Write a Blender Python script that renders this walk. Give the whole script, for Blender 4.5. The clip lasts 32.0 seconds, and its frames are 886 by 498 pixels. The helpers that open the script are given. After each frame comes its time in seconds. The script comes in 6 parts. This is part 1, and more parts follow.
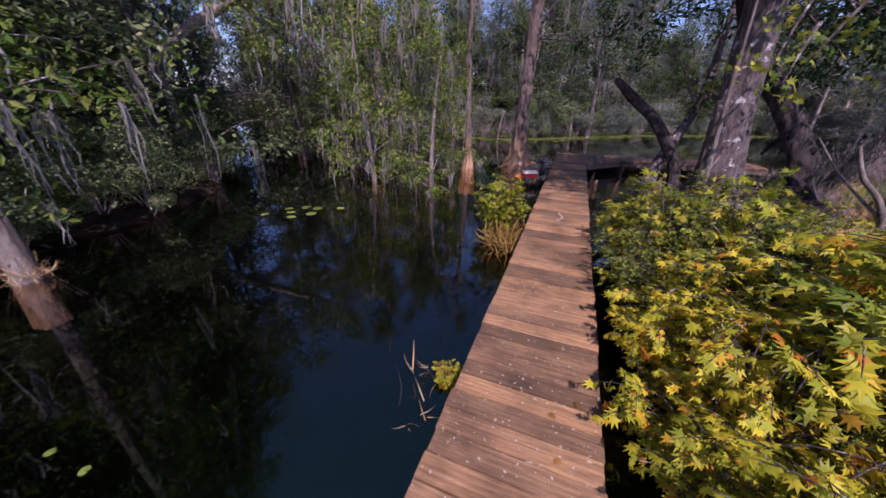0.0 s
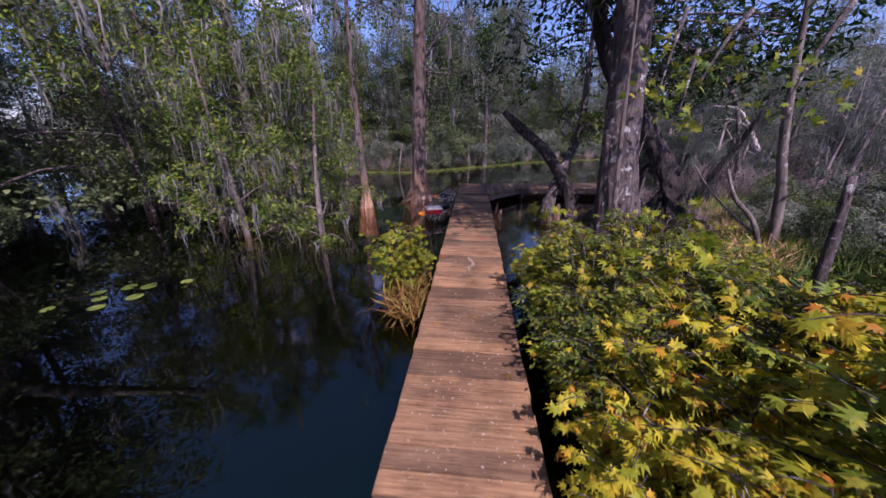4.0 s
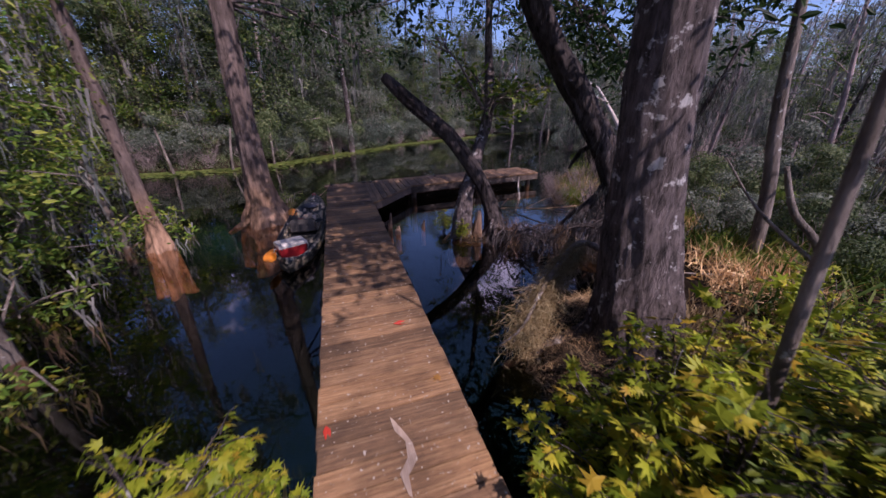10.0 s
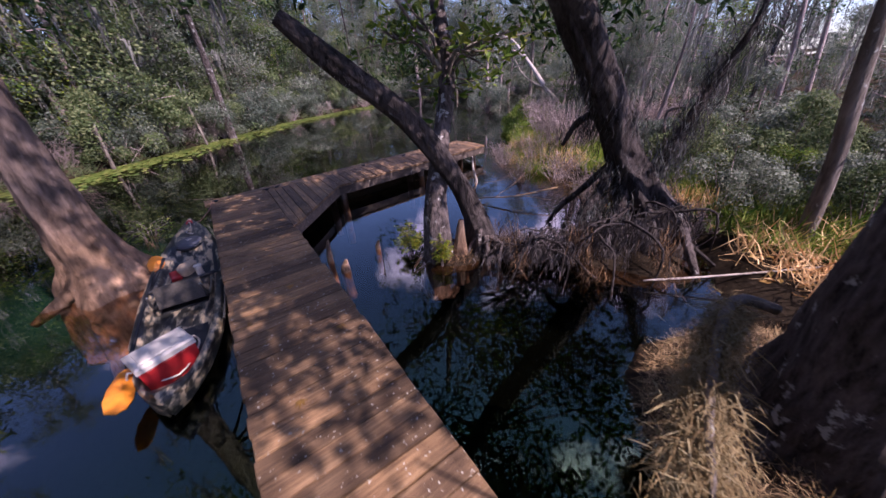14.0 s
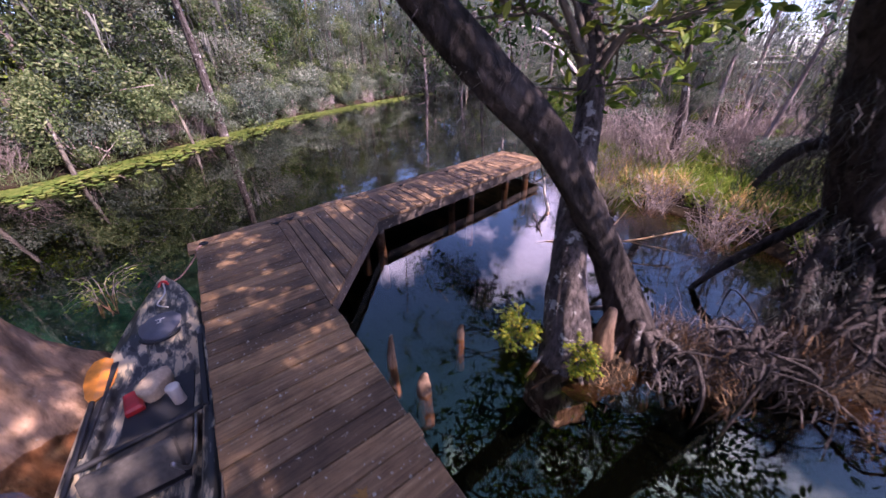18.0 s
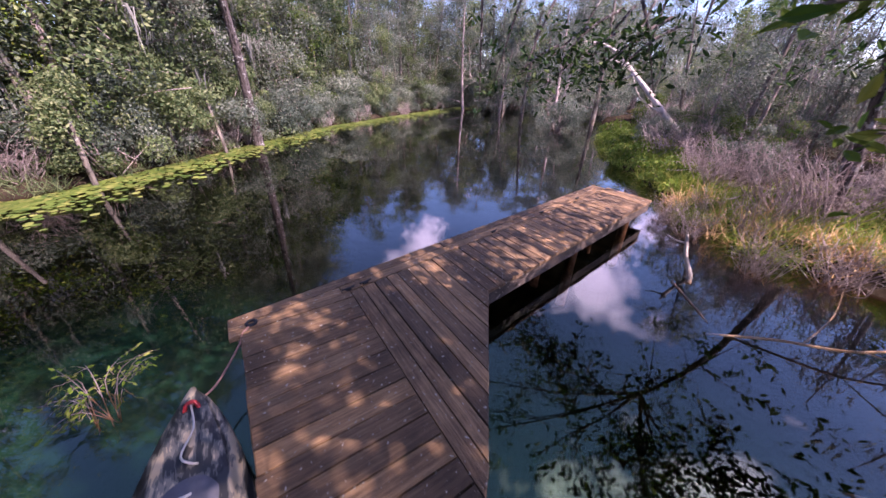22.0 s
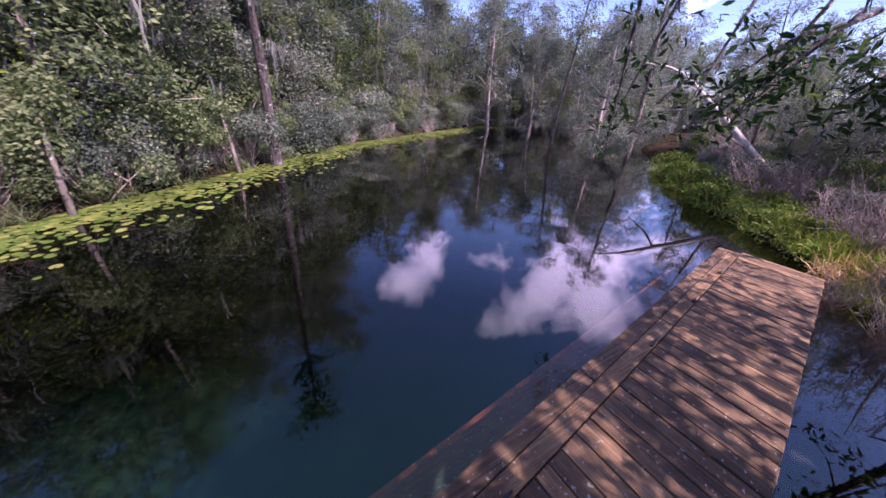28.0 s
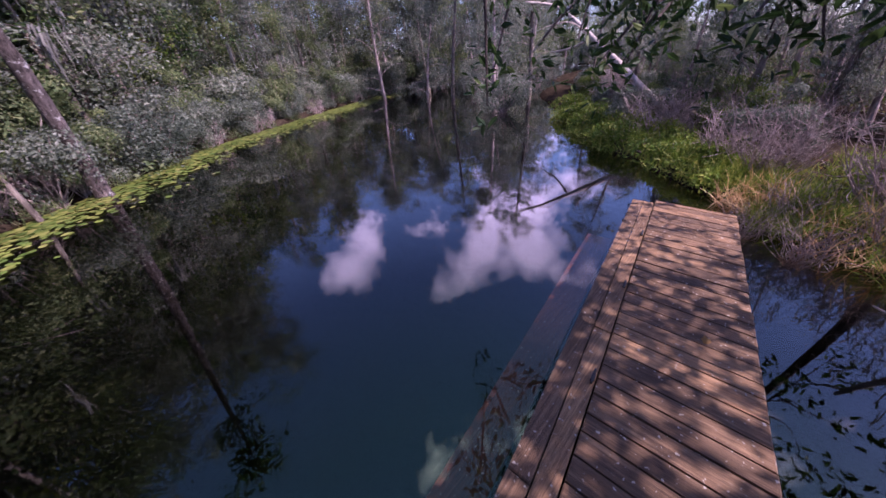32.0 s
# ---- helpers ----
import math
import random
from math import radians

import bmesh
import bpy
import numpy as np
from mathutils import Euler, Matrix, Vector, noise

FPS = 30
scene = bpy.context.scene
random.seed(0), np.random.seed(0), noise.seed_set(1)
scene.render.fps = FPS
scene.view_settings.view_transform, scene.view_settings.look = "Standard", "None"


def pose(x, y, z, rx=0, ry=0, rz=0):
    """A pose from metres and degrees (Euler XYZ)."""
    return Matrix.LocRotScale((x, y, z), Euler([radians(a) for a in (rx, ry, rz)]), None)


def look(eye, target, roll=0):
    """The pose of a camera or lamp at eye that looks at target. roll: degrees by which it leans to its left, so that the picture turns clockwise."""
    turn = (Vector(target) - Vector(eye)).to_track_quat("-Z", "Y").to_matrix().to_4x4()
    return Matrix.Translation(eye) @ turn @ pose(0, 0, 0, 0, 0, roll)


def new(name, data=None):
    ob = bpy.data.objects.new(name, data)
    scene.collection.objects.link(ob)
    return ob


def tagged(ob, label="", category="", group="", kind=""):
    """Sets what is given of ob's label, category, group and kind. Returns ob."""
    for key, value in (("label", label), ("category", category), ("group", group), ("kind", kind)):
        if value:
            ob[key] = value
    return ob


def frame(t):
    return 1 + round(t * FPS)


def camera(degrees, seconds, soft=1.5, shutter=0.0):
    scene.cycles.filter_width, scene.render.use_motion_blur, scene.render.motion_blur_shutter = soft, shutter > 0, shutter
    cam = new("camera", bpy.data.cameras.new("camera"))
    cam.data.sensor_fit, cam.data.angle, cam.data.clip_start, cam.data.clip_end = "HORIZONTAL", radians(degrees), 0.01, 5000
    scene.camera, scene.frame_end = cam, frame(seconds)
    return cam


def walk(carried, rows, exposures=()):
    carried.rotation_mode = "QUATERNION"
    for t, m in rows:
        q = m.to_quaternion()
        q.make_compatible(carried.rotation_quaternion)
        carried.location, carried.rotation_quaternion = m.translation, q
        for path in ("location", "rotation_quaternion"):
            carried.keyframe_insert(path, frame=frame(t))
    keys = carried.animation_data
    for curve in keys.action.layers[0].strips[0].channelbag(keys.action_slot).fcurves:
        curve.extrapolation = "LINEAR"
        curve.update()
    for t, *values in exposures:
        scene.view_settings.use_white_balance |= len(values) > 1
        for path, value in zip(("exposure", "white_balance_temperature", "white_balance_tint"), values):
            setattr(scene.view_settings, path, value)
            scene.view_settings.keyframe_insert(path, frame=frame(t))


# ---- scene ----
cam = camera(108.5, 32.0, shutter=0.6)
PATH = [  # seconds, place, yaw, pitch, roll
    (0.0, 0.455, -2.808, 1.747, 20.90, -25.73, 1.43),
    (0.5, 0.451, -2.687, 1.742, 18.48, -24.94, 1.35),
    (1.0, 0.456, -2.565, 1.739, 16.40, -24.11, 1.27),
    (1.5, 0.473, -2.444, 1.739, 14.48, -23.26, 1.18),
    (2.0, 0.492, -2.325, 1.739, 12.69, -22.42, 1.05),
    (2.5, 0.476, -2.173, 1.740, 10.57, -21.83, 0.88),
    (3.0, 0.455, -2.020, 1.742, 8.56, -21.30, 0.70),
    (3.5, 0.442, -1.867, 1.747, 6.66, -20.81, 0.53),
    (4.0, 0.454, -1.683, 1.751, 5.22, -20.37, 0.37),
    (4.5, 0.471, -1.495, 1.750, 3.85, -19.91, 0.22),
    (6.5, 0.426, -0.540, 1.738, -2.75, -20.00, -1.11),
    (7.0, 0.394, -0.275, 1.736, -4.93, -20.60, -1.00),
    (7.5, 0.371, -0.011, 1.734, -7.07, -21.21, -0.82),
    (8.0, 0.351, 0.266, 1.732, -9.19, -21.82, -0.59),
    (8.5, 0.337, 0.525, 1.733, -11.34, -22.34, -0.39),
    (9.0, 0.330, 0.772, 1.734, -13.51, -22.80, -0.24),
    (9.5, 0.325, 1.024, 1.736, -15.67, -23.28, -0.14),
    (10.0, 0.315, 1.278, 1.739, -17.81, -23.78, -0.15),
    (10.5, 0.305, 1.529, 1.744, -19.93, -24.32, -0.33),
    (11.0, 0.304, 1.777, 1.747, -22.00, -24.87, -0.65),
    (11.5, 0.312, 2.036, 1.744, -23.99, -25.41, -1.06),
    (12.0, 0.324, 2.293, 1.741, -25.87, -26.02, -1.55),
    (12.5, 0.334, 2.542, 1.741, -27.72, -26.83, -2.09),
    (13.0, 0.344, 2.791, 1.745, -29.59, -27.82, -2.66),
    (13.5, 0.353, 3.045, 1.748, -31.55, -28.90, -3.25),
    (15.5, 0.359, 4.127, 1.754, -38.21, -30.00, -1.33),
    (16.0, 0.354, 4.363, 1.752, -37.77, -30.11, -1.32),
    (16.5, 0.389, 4.621, 1.749, -37.19, -30.18, -1.30),
    (17.0, 0.424, 4.890, 1.746, -36.58, -30.25, -1.28),
    (17.5, 0.439, 5.155, 1.743, -36.05, -30.31, -1.28),
    (18.0, 0.442, 5.411, 1.741, -35.62, -30.29, -1.22),
    (18.5, 0.438, 5.662, 1.739, -35.28, -30.16, -1.06),
    (19.0, 0.432, 5.906, 1.735, -34.96, -29.95, -0.82),
    (19.5, 0.424, 6.141, 1.729, -34.61, -29.71, -0.51),
    (20.0, 0.404, 6.358, 1.726, -34.28, -29.46, -0.15),
    (20.5, 0.373, 6.566, 1.728, -34.01, -29.21, 0.26),
    (21.0, 0.342, 6.779, 1.733, -33.82, -28.99, 0.66),
    (21.5, 0.306, 6.997, 1.736, -33.69, -28.72, 1.00),
    (22.0, 0.281, 7.199, 1.735, -33.46, -28.43, 1.32),
    (22.5, 0.280, 7.382, 1.730, -33.01, -28.17, 1.64),
    (23.0, 0.292, 7.559, 1.725, -32.49, -27.93, 1.97),
    (23.5, 0.309, 7.729, 1.724, -32.05, -27.69, 2.29),
    (24.0, 0.326, 7.902, 1.729, -31.65, -27.49, 2.57),
    (24.5, 0.339, 8.097, 1.734, -31.28, -27.45, 2.72),
    (25.0, 0.336, 8.336, 1.735, -30.99, -27.53, 2.69),
    (25.5, 0.312, 8.633, 1.736, -30.76, -27.60, 2.56),
    (27.5, 0.128, 9.030, 1.742, -31.44, -26.08, 4.20),
    (28.0, 0.280, 9.163, 1.743, -32.82, -26.10, 3.59),
    (28.5, 0.453, 9.270, 1.742, -34.26, -26.36, 2.80),
    (29.0, 0.630, 9.364, 1.741, -35.78, -26.78, 1.86),
    (29.5, 0.786, 9.448, 1.741, -37.37, -27.26, 0.89),
    (30.0, 0.914, 9.516, 1.741, -39.04, -27.75, -0.02),
    (30.5, 1.020, 9.560, 1.741, -40.74, -28.23, -0.93),
    (31.0, 1.125, 9.593, 1.740, -42.34, -28.88, -1.89),
    (31.5, 1.242, 9.628, 1.741, -43.78, -29.85, -2.99),
    (32.0, 1.375, 9.667, 1.743, -45.18, -31.13, -4.23),
]
walk(cam, [(t, pose(x, y, z, 0, 0, yaw) @ pose(0, 0, 0, 90 + pitch) @ pose(0, 0, 0, 0, 0, roll)) for t, x, y, z, yaw, pitch, roll in PATH],
     [(0, 0.4, 5550, 47), (4, 0.35, 5450, 46), (7, 0.15, 5500, 43), (9, 0.15, 5700, 42), (12, 0.45, 5400, 40), (15.5, 1.3, 5850, 44), (19, 1.65, 5850, 47), (23, 1.6, 5900, 46), (27.5, 1.25, 5650, 50), (32, 1.0, 5600, 54)])

# ---------------------------------------------------------------- sky, sun
SUN_AZ, SUN_EL = 152.0, 50.0        # compass degrees from +y towards +x, height
world = bpy.data.worlds.new("sky")
scene.world = world
world.use_nodes = True
wn, wl = world.node_tree.nodes, world.node_tree.links
wn.clear()
sky = wn.new("ShaderNodeTexSky")
sky.sky_type, sky.sun_disc = "NISHITA", False
sky.sun_elevation, sky.sun_rotation = radians(SUN_EL), radians(SUN_AZ)
sky.air_density, sky.dust_density, sky.ozone_density = 1.0, 0.5, 3.5
wc = wn.new("ShaderNodeTexCoord")
wnoise = wn.new("ShaderNodeTexNoise")
wnoise.inputs["Scale"].default_value, wnoise.inputs["Detail"].default_value, wnoise.inputs["Roughness"].default_value = 4.2, 8.0, 0.62
wl.new(wc.outputs["Generated"], wnoise.inputs["Vector"])
wfine = wn.new("ShaderNodeMath")
wfine.operation, wfine.inputs[1].default_value = "MULTIPLY", 0.8
wl.new(wnoise.outputs["Fac"], wfine.inputs[0])
# fair-weather clouds: azimuth, height, half width in degrees
cloud = None
for az, el, wide in ((45, 28, 8), (53, 30, 11), (62, 29, 9), (68, 19, 5), (27, 33, 5), (31, 29, 4), (48, 62, 2.5), (92, 50, 7), (104, 44, 5), (80, 58, 5), (-30, 21, 8), (-75, 30, 9), (170, 30, 14), (-130, 35, 12)):
    a2, e2 = radians(az), radians(el)
    vm, ma, mb = wn.new("ShaderNodeVectorMath"), wn.new("ShaderNodeMath"), wn.new("ShaderNodeMath")
    vm.operation, ma.operation, mb.operation = "DISTANCE", "ADD", "SUBTRACT"
    vm.inputs[1].default_value = (math.sin(a2) * math.cos(e2), math.cos(a2) * math.cos(e2), math.sin(e2))
    wl.new(wc.outputs["Generated"], vm.inputs[0])
    mb.inputs[0].default_value = radians(wide) - 0.4
    wl.new(vm.outputs["Value"], mb.inputs[1])
    wl.new(mb.outputs["Value"], ma.inputs[0])
    wl.new(wfine.outputs["Value"], ma.inputs[1])
    if cloud is None:
        cloud = ma
    else:
        mx = wn.new("ShaderNodeMath")
        mx.operation = "MAXIMUM"
        wl.new(cloud.outputs["Value"], mx.inputs[0])
        wl.new(ma.outputs["Value"], mx.inputs[1])
        cloud = mx
wr = wn.new("ShaderNodeValToRGB")
wr.color_ramp.elements[0].position, wr.color_ramp.elements[1].position = 0.0, 0.13
wl.new(cloud.outputs["Value"], wr.inputs["Fac"])
wmix = wn.new("ShaderNodeMixRGB")
wmix.inputs["Color2"].default_value = (13.5, 12.0, 13.8, 1)
wbg = wn.new("ShaderNodeBackground")
wbg.inputs["Strength"].default_value = 0.11
wo = wn.new("ShaderNodeOutputWorld")
wl.new(wr.outputs["Color"], wmix.inputs["Fac"])
wl.new(sky.outputs["Color"], wmix.inputs["Color1"])
wl.new(wmix.outputs["Color"], wbg.inputs["Color"])
wl.new(wbg.outputs["Background"], wo.inputs["Surface"])
sun = new("sun", bpy.data.lights.new("sun", "SUN"))
sun.data.energy, sun.data.angle, sun.data.color = 5.0, radians(0.6), (1.0, 0.88, 0.70)
_a, _e = radians(SUN_AZ), radians(SUN_EL)
SUN_DIR = Vector((math.sin(_a) * math.cos(_e), math.cos(_a) * math.cos(_e), math.sin(_e)))
sun.matrix_world = look(SUN_DIR * 50, (0, 0, 0))

# ---------------------------------------------------------------- helpers
WATER = -0.37

rng = np.random.default_rng(7)


def node_mat(name):
    m = bpy.data.materials.new(name)
    m.use_nodes = True
    nt = m.node_tree
    return m, nt.nodes, nt.links, nt.nodes["Principled BSDF"]


def ramp(nodes, stops):
    r = nodes.new("ShaderNodeValToRGB")
    el = r.color_ramp.elements
    while len(el) < len(stops):
        el.new(0.5)
    for e, (p, c) in zip(el, stops):
        e.position, e.color = p, (*c, 1)
    return r


def noise_tex(nodes, links, scale, detail=4.0, rough=0.55, stretch=(1, 1, 1), coord="Object"):
    c, mp, n = nodes.new("ShaderNodeTexCoord"), nodes.new("ShaderNodeMapping"), nodes.new("ShaderNodeTexNoise")
    mp.inputs["Scale"].default_value = stretch
    n.inputs["Scale"].default_value, n.inputs["Detail"].default_value, n.inputs["Roughness"].default_value = scale, detail, rough
    links.new(c.outputs[coord], mp.inputs["Vector"])
    links.new(mp.outputs["Vector"], n.inputs["Vector"])
    return n


def mixed(nodes, links, kind, fac, a, b):
    m = nodes.new("ShaderNodeMixRGB")
    m.blend_type = kind
    for sock, v in (("Fac", fac), ("Color1", a), ("Color2", b)):
        if isinstance(v, (int, float)):
            m.inputs[sock].default_value = v
        elif isinstance(v, tuple):
            m.inputs[sock].default_value = (*v, 1)
        else:
            links.new(v, m.inputs[sock])
    return m.outputs["Color"]


def bump(nodes, links, p, height, strength, dist):
    b = nodes.new("ShaderNodeBump")
    b.inputs["Strength"].default_value, b.inputs["Distance"].default_value = strength, dist
    links.new(height, b.inputs["Height"])
    links.new(b.outputs["Normal"], p.inputs["Normal"])


def leaf_mat(name, stops, rough=0.5, trans=0.35):
    """Leaves: colour differs leaf by leaf; some light comes through."""
    m, n, l, p = node_mat(name)
    g = n.new("ShaderNodeNewGeometry")
    r = ramp(n, stops)
    l.new(g.outputs["Random Per Island"], r.inputs["Fac"])
    blot = noise_tex(n, l, 1.3, 2.0)
    br = ramp(n, [(0.3, (0.72, 0.72, 0.72)), (0.7, (1.2, 1.2, 1.15))])
    l.new(blot.outputs["Fac"], br.inputs["Fac"])
    col = mixed(n, l, "MULTIPLY", 1.0, r.outputs["Color"], br.outputs["Color"])
    info = n.new("ShaderNodeObjectInfo")
    ir = ramp(n, [(0.0, (0.5, 0.56, 0.55)), (0.5, (1.0, 1.0, 1.0)), (1.0, (1.25, 1.2, 1.15))])
    l.new(info.outputs["Random"], ir.inputs["Fac"])
    col = mixed(n, l, "MULTIPLY", 1.0, col, ir.outputs["Color"])
    l.new(col, p.inputs["Base Color"])
    p.inputs["Roughness"].default_value = rough
    p.inputs["Specular IOR Level"].default_value = 0.2
    t = n.new("ShaderNodeBsdfTranslucent")
    l.new(col, t.inputs["Color"])
    mx = n.new("ShaderNodeMixShader")
    mx.inputs["Fac"].default_value = trans
    l.new(p.outputs["BSDF"], mx.inputs[1])
    l.new(t.outputs["BSDF"], mx.inputs[2])
    l.new(mx.outputs["Shader"], n["Material Output"].inputs["Surface"])
    return m


def bark_mat(name, dark, pale, lichen=(0.45, 0.45, 0.42), lich=0.62, scale=9.0, foot=0.0):
    m, n, l, p = node_mat(name)
    a = noise_tex(n, l, scale, 8.0, 0.7, (1, 1, 0.26))
    b = noise_tex(n, l, 2.2, 3.0, 0.5)
    c = noise_tex(n, l, 7.0, 5.0, 0.7)
    r = ramp(n, [(0.33, dark), (0.62, pale)])
    l.new(a.outputs["Fac"], r.inputs["Fac"])
    br = ramp(n, [(0.3, (0.6, 0.58, 0.55)), (0.7, (1.15, 1.12, 1.1))])
    l.new(b.outputs["Fac"], br.inputs["Fac"])
    col = mixed(n, l, "MULTIPLY", 1.0, r.outputs["Color"], br.outputs["Color"])
    lr = ramp(n, [(lich, (0, 0, 0)), (lich + 0.05, (1, 1, 1))])
    l.new(c.outputs["Fac"], lr.inputs["Fac"])
    col = mixed(n, l, "MIX", lr.outputs["Color"], col, lichen)
    if foot:  # colour turns darker and greyer above the foot height, with a ragged edge
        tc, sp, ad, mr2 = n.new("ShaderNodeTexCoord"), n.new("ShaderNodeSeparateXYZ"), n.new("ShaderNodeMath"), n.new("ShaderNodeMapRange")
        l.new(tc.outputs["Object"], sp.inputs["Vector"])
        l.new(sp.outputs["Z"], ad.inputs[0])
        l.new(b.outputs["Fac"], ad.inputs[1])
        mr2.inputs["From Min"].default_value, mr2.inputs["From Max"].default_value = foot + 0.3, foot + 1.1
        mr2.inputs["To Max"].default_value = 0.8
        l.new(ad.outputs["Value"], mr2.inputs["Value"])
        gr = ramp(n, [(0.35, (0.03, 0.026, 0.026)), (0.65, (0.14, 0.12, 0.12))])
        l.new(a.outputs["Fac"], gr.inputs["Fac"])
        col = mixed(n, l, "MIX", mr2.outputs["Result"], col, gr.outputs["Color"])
    l.new(col, p.inputs["Base Color"])
    p.inputs["Roughness"].default_value = 0.85
    p.inputs["Specular IOR Level"].default_value = 0.2
    bump(n, l, p, a.outputs["Fac"], 1.0, 0.06)
    return m


# ---------------------------------------------------------------- materials
def wood_mat(name, grain, tone, along, streak=0.7):
    """Weathered deck boards; along: axis of the grain, 0 for x and 1 for y."""
    m, n, l, p = node_mat(name)
    st = (0.35, 9.0, 3.0) if along == 0 else (9.0, 0.35, 3.0)
    a = noise_tex(n, l, 6.0, 6.0, 0.65, st)
    fine = noise_tex(n, l, 26.0, 4.0, 0.7, st)
    big = noise_tex(n, l, 1.6, 4.0, 0.6)
    spots = noise_tex(n, l, 34.0, 2.0, 0.5)
    info = n.new("ShaderNodeObjectInfo")
    r = ramp(n, [(0.25, grain[0]), (0.5, grain[1]), (0.75, grain[2])])
    l.new(a.outputs["Fac"], r.inputs["Fac"])
    tr = ramp(n, [(0.0, (0.5, 0.49, 0.5)), (0.5, (0.95, 0.92, 0.9)), (1.0, tone)])
    l.new(info.outputs["Random"], tr.inputs["Fac"])
    col = mixed(n, l, "MULTIPLY", 1.0, r.outputs["Color"], tr.outputs["Color"])
    br = ramp(n, [(0.36, (0.42, 0.42, 0.44)), (0.55, (1.0, 1.0, 1.0)), (0.75, (1.25, 1.2, 1.12))])
    l.new(big.outputs["Fac"], br.inputs["Fac"])
    col = mixed(n, l, "MULTIPLY", 0.9, col, br.outputs["Color"])
    fr = ramp(n, [(0.36, (0.32, 0.3, 0.3)), (0.52, (1, 1, 1))])
    l.new(fine.outputs["Fac"], fr.inputs["Fac"])
    col = mixed(n, l, "MULTIPLY", streak, col, fr.outputs["Color"])
    sr = ramp(n, [(0.66, (0, 0, 0)), (0.71, (1, 1, 1))])
    l.new(spots.outputs["Fac"], sr.inputs["Fac"])
    col = mixed(n, l, "MIX", sr.outputs["Color"], col, (0.42, 0.37, 0.3))
    l.new(col, p.inputs["Base Color"])
    p.inputs["Roughness"].default_value = 0.72
    p.inputs["Specular IOR Level"].default_value = 0.35
    bump(n, l, p, fine.outputs["Fac"], 0.85, 0.008)
    return m


GRAIN = ((0.085, 0.05, 0.029), (0.225, 0.136, 0.072), (0.4, 0.265, 0.145))
wood_x = wood_mat("weathered deck board", ((0.1, 0.055, 0.029), (0.27, 0.16, 0.08), (0.43, 0.285, 0.15)), (1.4, 1.3, 1.14), 0, 0.6)
wood_y = wood_mat("weathered arm board", GRAIN, (1.5, 1.42, 1.27), 1)
beam_mat = wood_mat("weathered beam", ((0.08, 0.06, 0.05), (0.16, 0.12, 0.1), (0.27, 0.21, 0.17)), (1.2, 1.1, 1.0), 0)

edge_mat = wood_mat("weathered edge board", GRAIN, (1.4, 1.33, 1.2), 0)
ledge_mat = wood_mat("reddish sunken board", ((0.2, 0.09, 0.055), (0.34, 0.16, 0.1), (0.5, 0.22, 0.13)), (1.6, 1.2, 1.1), 0)

water_mat, n, l, p = node_mat("dark tannin water")
n.remove(p)
clear = n.new("ShaderNodeBsdfTransparent")
clear.inputs["Color"].default_value = (0.82, 0.66, 0.52, 1)
gloss = n.new("ShaderNodeBsdfGlossy")
gloss.inputs["Roughness"].default_value = 0.0
ripple = noise_tex(n, l, 1.1, 2.0, 0.5)
rb = n.new("ShaderNodeBump")
rb.inputs["Strength"].default_value, rb.inputs["Distance"].default_value = 0.004, 0.05
l.new(ripple.outputs["Fac"], rb.inputs["Height"])
l.new(rb.outputs["Normal"], gloss.inputs["Normal"])
# gloss grows towards grazing views
fres = n.new("ShaderNodeLayerWeight")
fres.inputs["Blend"].default_value = 0.5
l.new(rb.outputs["Normal"], fres.inputs["Normal"])
steep, gain = n.new("ShaderNodeMath"), n.new("ShaderNodeMath")
steep.operation, steep.inputs[1].default_value = "POWER", 4.2
gain.operation, gain.inputs[1].default_value, gain.inputs[2].default_value = "MULTIPLY_ADD", 0.89, 0.11
l.new(fres.outputs["Facing"], steep.inputs[0])
l.new(steep.outputs["Value"], gain.inputs[0])
# mirrored sky is tinted green and dimmed by painted gloss colour at steep views
cast = ramp(n, [(0.14, (0.5, 0.78, 0.45)), (0.42, (0.65, 0.7, 0.66)), (0.62, (1.0, 1.0, 1.0))])
l.new(fres.outputs["Facing"], cast.inputs["Fac"])
l.new(cast.outputs["Color"], gloss.inputs["Color"])
top_mix = n.new("ShaderNodeMixShader")
l.new(gain.outputs["Value"], top_mix.inputs["Fac"])
l.new(clear.outputs["BSDF"], top_mix.inputs[1])
l.new(gloss.outputs["BSDF"], top_mix.inputs[2])
l.new(top_mix.outputs["Shader"], n["Material Output"].inputs["Surface"])

mud_mat, n, l, p = node_mat("dark leaf-strewn mud")
a = noise_tex(n, l, 3.0, 8.0, 0.7)
r = ramp(n, [(0.3, (0.012, 0.009, 0.006)), (0.55, (0.035, 0.026, 0.018)), (0.72, (0.08, 0.06, 0.04))])
l.new(a.outputs["Fac"], r.inputs["Fac"])
# peat-black silt on the bed; the water's teal light painted by the dock's corner
pos, sep = n.new("ShaderNodeTexCoord"), n.new("ShaderNodeSeparateXYZ")
l.new(pos.outputs["Object"], sep.inputs["Vector"])
reach, depth, teal_light = n.new("ShaderNodeMapRange"), n.new("ShaderNodeMapRange"), n.new("ShaderNodeVectorMath")
teal_light.operation, teal_light.inputs[1].default_value = "DISTANCE", (-1.6, 10.6, WATER - 0.95)
reach.inputs["From Min"].default_value, reach.inputs["From Max"].default_value = 2.8, 0.4
reach.interpolation_type = "SMOOTHSTEP"
depth.inputs["From Min"].default_value, depth.inputs["From Max"].default_value = WATER + 0.02, WATER - 0.1
l.new(pos.outputs["Object"], teal_light.inputs[0])
l.new(teal_light.outputs["Value"], reach.inputs["Value"])
l.new(sep.outputs["Z"], depth.inputs["Value"])
